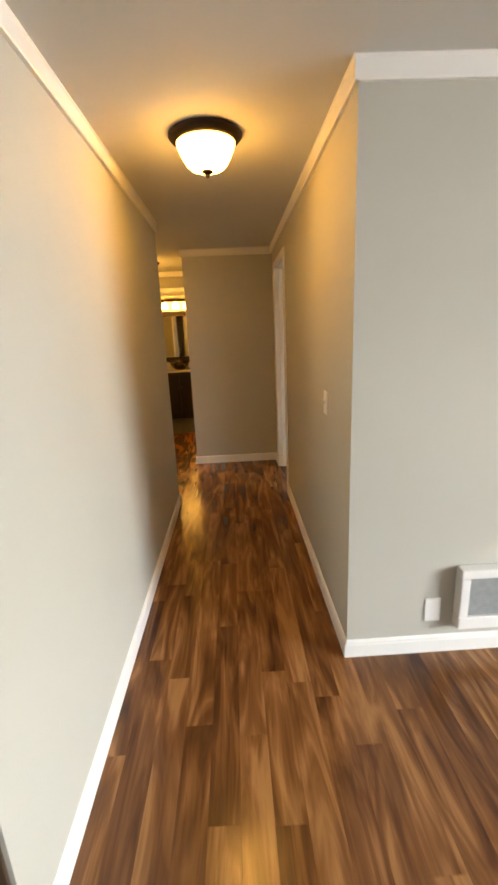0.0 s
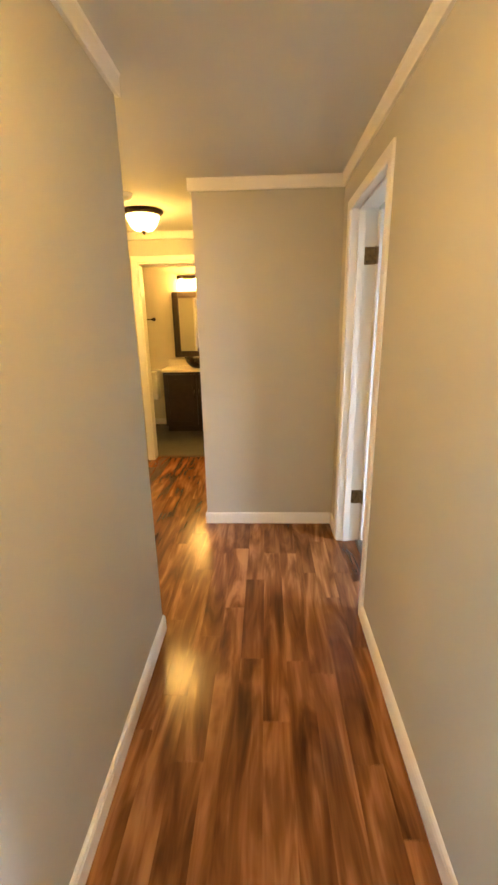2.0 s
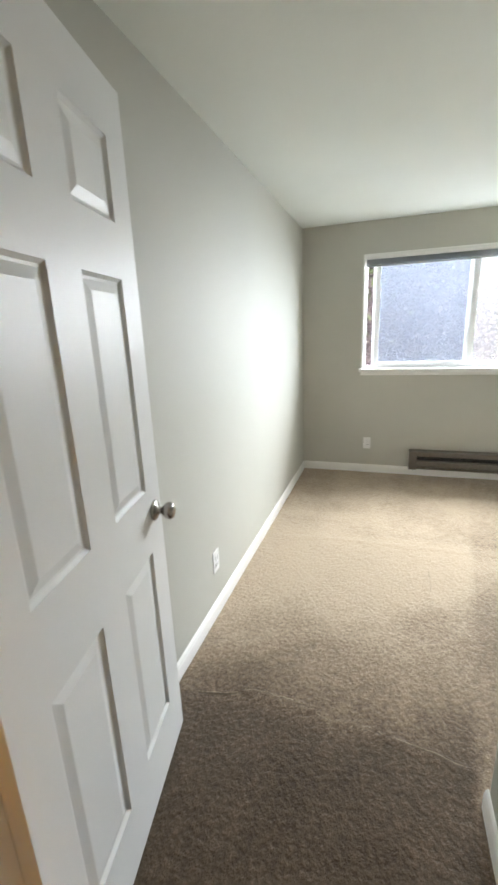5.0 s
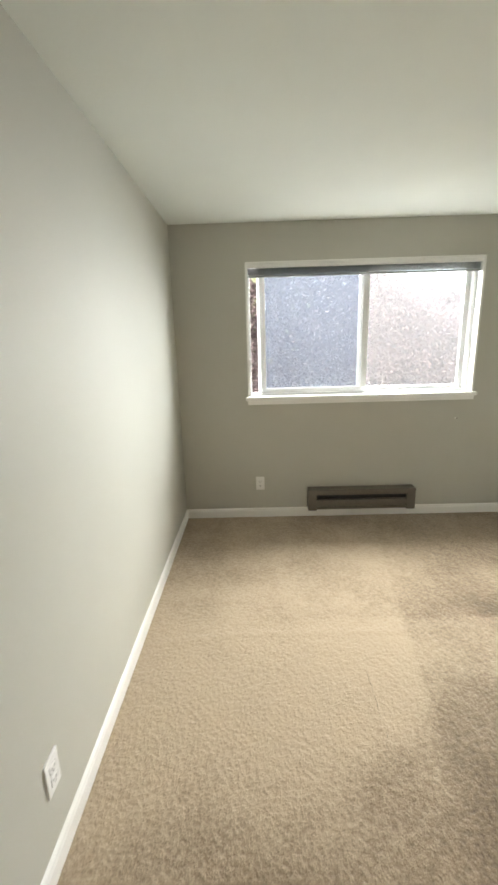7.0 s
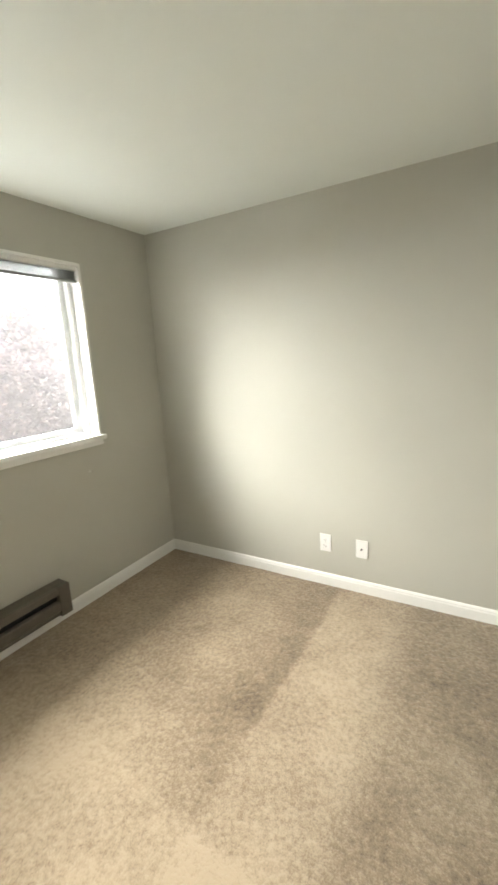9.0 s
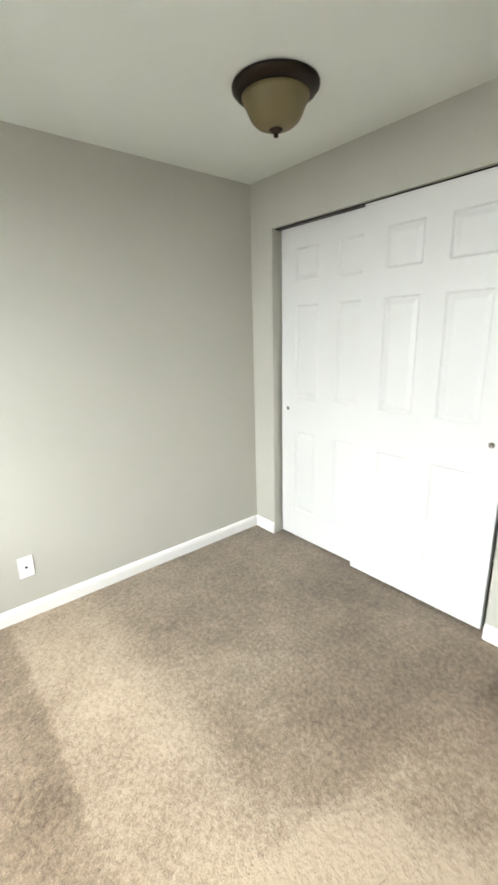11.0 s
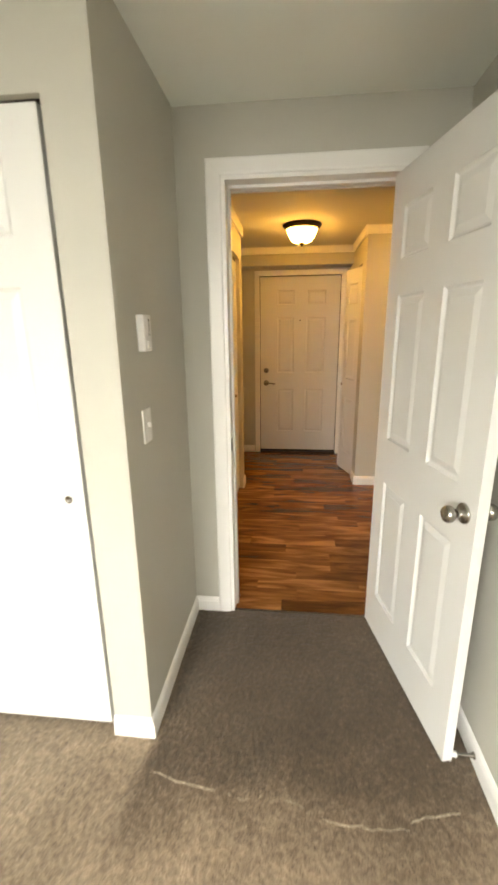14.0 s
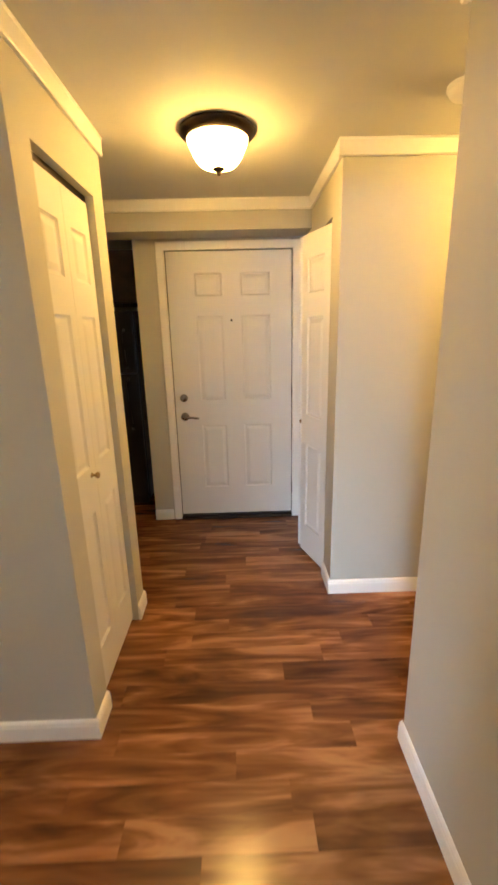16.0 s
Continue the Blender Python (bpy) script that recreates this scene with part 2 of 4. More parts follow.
        # pale chalky scuffs, drawn out along the way in
        scuff = node(nt, "ShaderNodeTexNoise", Scale=1.0, Detail=6.0, Roughness=0.7, Distortion=0.6)
        L.new(place(nt, (4.0, 8.0, 1.0)), scuff.inputs["Vector"])
        pale = ramp(nt, scuff.outputs[0], [(0.57, grey(0.0)), (0.78, grey(0.16))])
        m0 = nt.nodes.new("ShaderNodeMath")
        m0.operation = "ADD"
        L.new(m1.outputs[0], m0.inputs[0])
        L.new(pale, m0.inputs[1])
        m1 = m0
        m2 = nt.nodes.new("ShaderNodeMath")
        m2.operation = "MULTIPLY_ADD"
        L.new(clump.outputs[0], m2.inputs[0])
        m2.inputs[1].default_value = 0.72
        L.new(m1.outputs[0], m2.inputs[2])
        m3 = nt.nodes.new("ShaderNodeMath")
        m3.operation = "MULTIPLY_ADD"
        L.new(tuft.outputs[0], m3.inputs[0])
        m3.inputs[1].default_value = 0.62
        L.new(m2.outputs[0], m3.inputs[2])
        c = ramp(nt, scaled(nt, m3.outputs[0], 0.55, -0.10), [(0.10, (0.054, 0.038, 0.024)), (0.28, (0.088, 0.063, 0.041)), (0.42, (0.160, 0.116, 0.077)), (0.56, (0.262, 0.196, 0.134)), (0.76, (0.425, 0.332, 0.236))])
        # greyer pile towards the closet
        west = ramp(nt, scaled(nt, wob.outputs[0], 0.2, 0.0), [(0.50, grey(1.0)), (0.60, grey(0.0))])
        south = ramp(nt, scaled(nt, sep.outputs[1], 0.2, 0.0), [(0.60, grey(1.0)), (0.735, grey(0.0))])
        greyed = nt.nodes.new("ShaderNodeMath")
        greyed.operation = "MULTIPLY"
        L.new(west, greyed.inputs[0])
        L.new(south, greyed.inputs[1])
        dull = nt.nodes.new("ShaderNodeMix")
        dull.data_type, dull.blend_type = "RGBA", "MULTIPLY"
        L.new(scaled(nt, greyed.outputs[0], 0.9, 0.0), dull.inputs[0])
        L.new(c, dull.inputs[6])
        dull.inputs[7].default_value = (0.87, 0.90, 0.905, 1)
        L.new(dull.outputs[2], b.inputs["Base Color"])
        b.inputs["Roughness"].default_value = 0.95
        b.inputs["Specular IOR Level"].default_value = 0.1
        b.inputs["Sheen Weight"].default_value = 0.25
        bumped(nt, b, clump.outputs[0], 0.9, 0.008)
        bumped(nt, b, tuft.outputs[0], 0.7, 0.003)

    return material("carpet_pile", build)


def scaled(nt, source, mul, add):
    m = nt.nodes.new("ShaderNodeMath")
    m.operation = "MULTIPLY_ADD"
    nt.links.new(source, m.inputs[0])
    m.inputs[1].default_value, m.inputs[2].default_value = mul, add
    return m.outputs[0]


def grey(v):
    return (v, v, v)


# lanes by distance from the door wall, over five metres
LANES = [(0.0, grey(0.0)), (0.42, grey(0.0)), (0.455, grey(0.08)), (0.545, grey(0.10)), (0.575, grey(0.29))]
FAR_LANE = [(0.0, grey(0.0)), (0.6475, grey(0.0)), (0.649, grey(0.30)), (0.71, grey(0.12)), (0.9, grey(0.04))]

WALL = paint("greige_wall_paint", (0.479, 0.468, 0.412), 0.62, 0.03, 0.22, 120)
# one white ceiling paint in two tones: the light level put into the colour
CEIL = paint("white_ceiling_paint_dimmed", (0.60, 0.60, 0.57), 0.8, 0.02, 0.2, 90)
CEILB = paint("white_ceiling_paint_lightened", (0.755, 0.785, 0.74), 0.85, 0.02, 0.3, 70)
TRIM = paint("white_trim_paint", (0.80, 0.79, 0.76), 0.38, 0.02, 0.08, 60, 0.5)
DOORP = paint("white_door_paint", (0.66, 0.66, 0.64), 0.42, 0.02, 0.10, 200, 0.5)
PLATE = paint("white_plastic", (0.80, 0.79, 0.77), 0.35, 0.02, 0.02, 60, 0.5)
BATHW = paint("cream_bath_paint", (0.62, 0.57, 0.46), 0.55, 0.03, 0.2, 120)
WOOD = wood_floor("acacia_laminate", False)
WOODS = wood_floor("acacia_laminate_far", True)
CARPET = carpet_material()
FRAY = plain("frayed_carpet_yarn", (0.30, 0.245, 0.18), 0.95, 0.0, 90, 0.35)
BRONZE = plain("oil_rubbed_bronze", (0.032, 0.022, 0.016), 0.38, 0.85)
NICKEL = plain("satin_nickel", (0.40, 0.38, 0.35), 0.26, 1.0)
BRASS = plain("tarnished_brass", (0.20, 0.14, 0.065), 0.35, 1.0, 60, 0.35)
BLACKP = plain("black_plastic", (0.012, 0.012, 0.012), 0.5)
DARKGAP = plain("dark_rubber_and_gap", (0.02, 0.019, 0.018), 0.8)
ESPRESSO = plain("espresso_wood", (0.022, 0.012, 0.008), 0.4, 0.0, 20, 0.3)
CABINET = plain("brown_cabinet_wood", (0.06, 0.036, 0.02), 0.5, 0.0, 12, 0.3)
QUARTZ = plain("cream_stone", (0.72, 0.67, 0.56), 0.25, 0.0, 50, 0.08)
CERAMIC = plain("white_ceramic", (0.80, 0.79, 0.75), 0.12, 0.0, 5, 0.02)
BOWL = plain("dark_glass_bowl", (0.03, 0.012, 0.008), 0.12, 0.0, 18, 0.5)
VINYLF = plain("grey_vinyl_tile", (0.07, 0.068, 0.062), 0.45, 0.0, 9, 0.2)
VINYL = paint("white_window_vinyl", (0.78, 0.79, 0.80), 0.35, 0.02, 0.02, 60, 0.5)
HEATM = plain("taupe_enamel", (0.135, 0.115, 0.093), 0.42, 0.0, 40, 0.08)
BLINDM = plain("grey_blind_slat", (0.23, 0.24, 0.23), 0.45, 0.0, 40, 0.1)
ALMOND = paint("almond_heater_enamel", (0.76, 0.75, 0.72), 0.4, 0.02, 0.03, 60, 0.5)
GRILLE = plain("grey_grille", (0.42, 0.44, 0.44), 0.45, 0.2)
LIT = glow("lit_alabaster_glass", LAMP_COLOUR, LAMP, (-0.036, -0.085))
LITB = glow("lit_vanity_glass", LAMP_COLOUR, LAMP * 0.9)
AMBER = paint("unlit_amber_glass", (0.165, 0.128, 0.056), 0.5, 0.25, 0.03, 30, 0.5)
FRIDGE = plain("black_enamel", (0.015, 0.015, 0.016), 0.3)


def mirror_material():
    def build(nt, b):
        b.inputs["Base Color"].default_value = (0.9, 0.9, 0.88, 1)
        b.inputs["Metallic"].default_value = 1.0
        b.inputs["Roughness"].default_value = 0.02

    return material("mirror_silver", build)


def glass_material():
    def build(nt, b):
        out = nt.nodes["Material Output"]
        t = nt.nodes.new("ShaderNodeBsdfTransparent")
        g = nt.nodes.new("ShaderNodeBsdfGlossy")
        g.inputs["Roughness"].default_value = 0.02
        f = nt.nodes.new("ShaderNodeFresnel")
        f.inputs[0].default_value = 1.45
        mix = nt.nodes.new("ShaderNodeMixShader")
        # haze over the overbright view, put into the glass as a translucent layer
        veil = nt.nodes.new("ShaderNodeBsdfTranslucent")
        veil.inputs[0].default_value = (0.84, 0.86, 0.88, 1)
        veiled = nt.nodes.new("ShaderNodeMixShader")
        veiled.inputs[0].default_value = 0.014
        nt.links.new(t.outputs[0], veiled.inputs[1])
        nt.links.new(veil.outputs[0], veiled.inputs[2])
        nt.links.new(f.outputs[0], mix.inputs[0])
        nt.links.new(veiled.outputs[0], mix.inputs[1])
        nt.links.new(g.outputs[0], mix.inputs[2])
        nt.links.new(mix.outputs[0], out.inputs[0])

    return material("window_glass", build)


def screen_material():
    def build(nt, b):
        out = nt.nodes["Material Output"]
        t = nt.nodes.new("ShaderNodeBsdfTransparent")
        b.inputs["Base Color"].default_value = (0.10, 0.11, 0.12, 1)
        b.inputs["Roughness"].default_value = 0.7
        tl = nt.nodes.new("ShaderNodeBsdfTranslucent")
        tl.inputs[0].default_value = (0.030, 0.040, 0.058, 1)
        m1 = nt.nodes.new("ShaderNodeMixShader")
        m1.inputs[0].default_value = 0.55
        nt.links.new(b.outputs[0], m1.inputs[1])
        nt.links.new(tl.outputs[0], m1.inputs[2])
        mix = nt.nodes.new("ShaderNodeMixShader")
        mix.inputs[0].default_value = 0.42
        nt.links.new(t.outputs[0], mix.inputs[1])
        nt.links.new(m1.outputs[0], mix.inputs[2])
        nt.links.new(mix.outputs[0], out.inputs[0])

    return material("insect_screen_mesh", build)


MIRROR = mirror_material()
GLASS = glass_material()
SCREEN = screen_material()

# ---- plan, in metres ----
HW, HE = -0.392, 0.612  # hall walls
BW, BE = 0.755, 4.585  # bedroom, door wall and window wall
BS, BN = 1.907, 4.848  # bedroom, outlet wall and long wall
CX, NY = 1.495, 3.695  # closet front and the nook wall beside the door
LY = 1.815  # living room wall
EY = 4.885  # wall at the end of the hall
CW = -0.323  # passage wall by the hall's end
AY, AX = 3.731, -1.19  # coat closet front and its end
GX, GY = -1.241, 4.806  # linen closet corner
FX = -2.31  # entry wall
HX = -2.07  # dropped header before the entry
BY0, BY1 = 6.38, 6.50  # bathroom wall
BATHN = 8.05
HC, BC, SOFF = 2.31, 2.335, 2.13  # ceilings and the soffit
YS = 0.893  # where the hall's long wall begins
D0, D1 = 3.885, 4.640  # bedroom doorway
DT = 2.085

# ---- walls ----


def wall(name, boxes, label, mat=WALL):
    bm = bmesh.new()
    for b in boxes:
        box_into(bm, *b)
    return structure(name, bm, mat, label, "wall")


wall("wall_hall_west", [(-0.50, HW, YS, AY, 0, HC)], "greige painted hallway wall ending at an outside corner")
wall("wall_coat_closet", [(-0.522, -0.50, 3.62, AY, 0, HC), (-1.06, -0.522, 3.62, AY, 2.05, HC), (AX, -1.06, 3.62, AY, 0, HC), (AX, -1.08, 2.9, 3.62, 0, HC), (-1.19, -0.50, 2.8, 2.9, 0, HC)], "greige painted closet walls beside the entry")
wall("wall_hall_east", [(HE, BW, LY, D0, 0, BC), (HE, BW, D0, D1, DT, BC), (HE, BW, D1, EY, 0, BC)], "greige wall with the bedroom doorway through it")
wall("wall_living_north", [(BW, BE + 0.15, LY, BS, 0, BC)], "pale grey living room wall above a white baseboard")
wall("wall_hall_end", [(CW, BW, EY, EY + 0.12, 0, HC), (CW, CW + 0.11, EY + 0.12, BY0, 0, HC)], "greige wall closing the end of the hallway")
wall("wall_linen_closet", [(GX - 0.11, GX, GY, BY0, 0, HC), (-1.44, GX - 0.11, GY, GY + 0.11, 0, HC), (-2.085, -1.44, GY, GY + 0.11, 2.045, HC), (FX, -2.085, GY, GY + 0.11, 0, HC), (FX, GX - 0.11, GY + 0.7, GY + 0.8, 0, HC)], "greige closet walls at the corner of the passage")
wall("wall_entry", [(FX - 0.14, FX, 3.585, 3.80, 0, HC), (FX - 0.14, FX, 4.715, GY + 0.8, 0, HC), (FX - 0.14, FX, 3.80, 4.715, 2.055, HC)], "greige entry wall round the front door")
wall("wall_entry_header", [(FX, HX, 2.9, GY, SOFF, HC)], "greige dropped header in front of the entry door")
wall("wall_bath_door", [(-2.4, -1.13, BY0, BY1, 0, HC), (-1.13, -0.40, BY0, BY1, 2.04, HC), (-0.40, 0.2, BY0, BY1, 0, HC)], "cream wall with the bathroom doorway through it")
wall("wall_bath", [(-2.4, 0.2, BATHN, BATHN + 0.12, 0, HC), (-2.5, -2.4, BY0, BATHN + 0.12, 0, HC), (0.2, 0.3, BY0, BATHN + 0.12, 0, HC)], "cream painted bathroom walls", BATHW)
# the last box is an unseen cross wall, added to keep the kitchen dark
wall("wall_kitchen", [(-3.7, FX - 0.14, 3.585, 3.70, 0, HC), (-3.8, -3.7, -3.3, 3.70, 0, HC), (-3.7, -0.50, YS, YS + 0.11, 0, HC)], "dim greige kitchen walls, one unseen and added to block light")
wall("wall_living_south", [(-3.8, 5.0, -3.4, -3.3, 0, HC)], "pale grey living room wall")
wall("wall_living_east", [(4.85, 5.0, -3.3, -2.0, 0, HC), (4.85, 5.0, 0.5, LY, 0, HC), (4.85, 5.0, -2.0, 0.5, 2.06, HC)], "pale grey wall round a glazed balcony door")
W0, W1, WZ0, WZ1 = 2.488, 4.286, 1.03, 2.062
wall("wall_bedroom_east", [(BE, BE + 0.15, BS, W0, 0, BC), (BE, BE + 0.15, W1, BN + 0.12, 0, BC), (BE, BE + 0.15, W0, W1, 0, WZ0), (BE, BE + 0.15, W0, W1, WZ1, BC)], "greige bedroom wall with a wide window")
wall("wall_bedroom_north", [(BW, BE, BN, BN + 0.12, 0, BC)], "greige bedroom wall brightened by window light")
wall("wall_bedroom_nook", [(BW, CX, NY - 0.11, NY, 0, BC)], "greige wall beside the bedroom door with switches")
wall("wall_bedroom_closet", [(CX - 0.11, CX, BS, 2.105, 0, BC), (CX - 0.11, CX, 2.105, 3.552, 2.05, BC), (CX - 0.11, CX, 3.552, NY - 0.11, 0, BC)], "greige wall round the sliding closet doors")

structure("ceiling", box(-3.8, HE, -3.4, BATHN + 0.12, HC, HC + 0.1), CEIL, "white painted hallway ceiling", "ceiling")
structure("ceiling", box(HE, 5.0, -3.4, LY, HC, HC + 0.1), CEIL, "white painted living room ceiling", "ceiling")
structure("ceiling", box(BW, BE + 0.15, BS, BN + 0.12, BC, BC + 0.1), CEILB, "white lightly textured bedroom ceiling", "ceiling")

# ---- floors ----
structure("floor", box(-3.8, 5.0, -3.4, 8.2, -0.2, -0.012), DARKGAP, "dark underlay beneath the floor planks", "floor")
structure("floor_bath", box(-2.4, 0.2, BY1 - 0.01, BATHN, -0.012, -0.001), VINYLF, "dark grey vinyl bathroom floor", "floor")


def carpet():
    bm = bmesh.new()
    x0, x1, y0, y1, s = 0.735, BE, BS - 0.0, BN, 0.02
    nx, ny = round((x1 - x0) / s), round((y1 - y0) / s)
    creases = [((1.609, 3.716), (1.66, 3.98), (1.70, 4.30), (1.72, 4.56)), ((2.44, 3.775), (2.60, 3.77), (2.86, 3.75)), ((3.05, 4.79), (3.10, 4.30), (3.11, 3.60), (3.13, 3.04), (3.20, 2.54))]

    def height(x, y):
        z = 0.006 + 0.003 * noise.noise((x * 2.5, y * 2.5, 0)) + 0.0022 * noise.noise((x * 22, y * 22, 3))
        for c in creases:
            for a, b in zip(c, c[1:]):
                a, b, p = Vector(a), Vector(b), Vector((x, y))
                u = max(0, min(1, (p - a).dot(b - a) / (b - a).length_squared))
                d = (p - a - u * (b - a)).length
                z += 0.003 * math.exp(-((d / 0.016) ** 2))
        return z

    rows = [[bm.verts.new((x0 + (x1 - x0) * i / nx, y0 + (y1 - y0) * j / ny, height(x0 + (x1 - x0) * i / nx, y0 + (y1 - y0) * j / ny))) for i in range(nx + 1)] for j in range(ny + 1)]
    for j in range(ny):
        for i in range(nx):
            bm.faces.new((rows[j][i], rows[j][i + 1], rows[j + 1][i + 1], rows[j + 1][i])).smooth = True
    made = bmesh.ops.extrude_edge_only(bm, edges=[e for e in bm.edges if e.is_boundary])["geom"]
    for v in made:
        if isinstance(v, bmesh.types.BMVert):
            v.co.z = -0.012
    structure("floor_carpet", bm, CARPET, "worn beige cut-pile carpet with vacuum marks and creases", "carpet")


carpet()

# ---- baseboards, crown boards, casings ----
BASE = [(0, 0), (0.013, 0), (0.013, 0.062), (0.010, 0.070), (0.010, 0.076), (0.004, 0.084), (0, 0.086)]
CROWN = [(0, 0), (0.014, 0), (0.017, 0.006), (0.017, 0.060), (0.022, 0.066), (0.022, 0.0695), (0, 0.0695)]
CASE = [(0, 0), (0.007, 0), (0.011, 0.003), (0.0125, 0.009), (0.0125, 0.050), (0.011, 0.056), (0.007, 0.058), (0, 0.058)]


def base_run(x0, y0, x1, y1, nx, ny):
    """A baseboard from one end to the other on the wall whose face looks along (nx, ny)."""
    structure("baseboard", extrude_into(bmesh.new(), BASE, (x0, y0, 0.0), (x1 - x0, y1 - y0, 0), (nx, ny, 0), (0, 0, 1)), TRIM, "white painted wooden baseboard", "baseboard")


def crown_run(x0, y0, x1, y1, nx, ny, top=HC):
    structure("trim_crown", extrude_into(bmesh.new(), CROWN, (x0, y0, top - 0.07), (x1 - x0, y1 - y0, 0), (nx, ny, 0), (0, 0, 1)), TRIM, "flat white crown board under the ceiling", "crown moulding")


def casing(name, axis, face, out, a0, a1, top, label, wide=0.058):
    """Mitred door casing on a wall face: two uprights and a head. axis: the horizontal axis along the wall."""
    ob = tagged(empty(name), label, "door casing", kind="structure")

    def v(a, o, z):
        return (face + out * o, a, z) if axis == "y" else (a, face + out * o, z)

    def board(name, ends):
        bm = bmesh.new()
        rings = [[bm.verts.new(end(o, b * wide / 0.058)) for o, b in CASE] for end in ends]
        n = len(CASE)
        for k in range(n):
            bm.faces.new((rings[0][k], rings[0][(k + 1) % n], rings[1][(k + 1) % n], rings[1][k]))
        bm.faces.new(rings[0][::-1])
        bm.faces.new(rings[1])
        bmesh.ops.recalc_face_normals(bm, faces=bm.faces)
        part(name, bm, TRIM, ob)

    for a, s in ((a0, -1), (a1, 1)):
        board("casing_upright", (lambda o, b: v(a + s * b, o, 0), lambda o, b: v(a + s * b, o, top + b - 0.0004)))
    board("casing_head", (lambda o, b: v(a0 - b + 0.0004, o, top + b), lambda o, b: v(a1 + b - 0.0004, o, top + b)))
    return ob


base_run(HW, YS, HW, AY + 0.013, 1, 0)
base_run(HW - 0.0, AY, -0.522, AY, 0, 1)
base_run(-1.06, AY, AX - 0.013, AY, 0, 1)
base_run(AX, AY, AX, 2.9, -1, 0)
base_run(HE, LY - 0.013, HE, D0 - 0.060, -1, 0)
base_run(HE, D1 + 0.060, HE, EY, -1, 0)
base_run(HE, LY, 4.85, LY, 0, -1)
base_run(HE - 0.013, EY, CW - 0.013, EY, 0, -1)
base_run(CW, EY, CW, BY0, -1, 0)
base_run(GX, GY - 0.013, GX, BY0, 1, 0)
base_run(GX, GY, -1.44, GY, 0, -1)
base_run(FX, 3.585, FX, 3.735, 1, 0)
base_run(BW, D0 - 0.064, BW, NY, 1, 0)
base_run(BW, D1 + 0.064, BW, BN, 1, 0)
base_run(BW + 0.013, NY, CX + 0.013, NY, 0, 1)
base_run(CX, 3.552, CX, NY, 1, 0)
base_run(CX, BS, CX, 2.105, 1, 0)
base_run(CX + 0.013, BS, BE, BS, 0, 1)
base_run(BE, BS + 0.013, BE, BN - 0.013, -1, 0)
base_run(BW + 0.013, BN, BE, BN, 0, -1)
base_run(-2.4, BATHN, 0.2, BATHN, 0, -1)
for run in ((HW, YS, HW, AY + 0.022, 1, 0), (HW, AY, AX - 0.01, AY, 0, 1), (HE, LY - 0.022, HE, EY, -1, 0), (HE, LY, 4.85, LY, 0, -1), (HE, EY, CW - 0.022, EY, 0, -1), (CW, EY, CW, BY0, -1, 0), (GX, GY - 0.022, GX, BY0, 1, 0), (GX, GY, HX, GY, 0, -1), (HX, 2.9, HX, GY, 1, 0), (GX, BY0, CW, BY0, 0, -1), (-2.4, BATHN, 0.2, BATHN, 0, -1)):
    crown_run(*run)

casing("trim_bedroom_door", "y", HE, -1, D0 - 0.002, D1 + 0.002, 2.058, "white moulded casing round the bedroom doorway")
casing("trim_bedroom_door", "y", BW, 1, D0 + 0.001, D1 - 0.001, DT - 0.002, "white moulded casing round the bedroom doorway", 0.065)
casing("trim_front_door", "y", FX, 1, 3.802, 4.713, 2.055, "white casing round the front door")
casing("trim_bath_door", "x", BY0, -1, -1.13, -0.40, 2.04, "white casing round the bathroom doorway")


def jamb(name, x0, x1, y0, y1, top, stop_x0, stop_x1, label):
    """A door lining in a wall that runs along y, with its stop."""
    ob = tagged(empty(name), label, "door jamb", kind="structure")
    for a, b, s in ((y0 - 0.001, y0 + 0.017, 1), (y1 - 0.017, y1 + 0.001, -1)):
        part("jamb_side", box(x0, x1, a, b, 0.0, top), TRIM, ob)
        q = b if s > 0 else a - 0.011
        part("door_stop", box(stop_x0, stop_x1, q, q + 0.011, 0.0, top - 0.02, 0.002), TRIM, ob)
    part("jamb_head", box(x0, x1, y0 + 0.017, y1 - 0.017, top - 0.018, top), TRIM, ob)
    part("door_stop", box(stop_x0, stop_x1, y0 + 0.017, y1 - 0.017, top - 0.03, top - 0.0181, 0.002), TRIM, ob)
    return ob


jamb("trim_bedroom_jamb", HE - 0.004, BW + 0.004, D0, D1, DT, 0.650, 0.688, "white painted door lining with stop")
bj = tagged(empty("trim_bath_jamb"), "white painted bathroom door lining", "door jamb", kind="structure")
part("jamb_side", box(-1.131, -1.113, BY0 - 0.003, BY1 + 0.003, 0, 2.04), TRIM, bj)
part("jamb_side", box(-0.417, -0.399, BY0 - 0.003, BY1 + 0.003, 0, 2.04), TRIM, bj)
part("jamb_head", box(-1.113, -0.417, BY0 - 0.003, BY1 + 0.003, 2.021, 2.039), TRIM, bj)
part("door_stop", box(-1.113, -0.417, 6.43, 6.46, 2.005, 2.0209), TRIM, bj)
structure("threshold_bath", box(-1.113, -0.417, BY0 + 0.09, BY1 + 0.02, -0.012, 0.006, 0.003), CABINET, "brown wooden threshold strip at the bathroom", "threshold")

# ---- doors ----


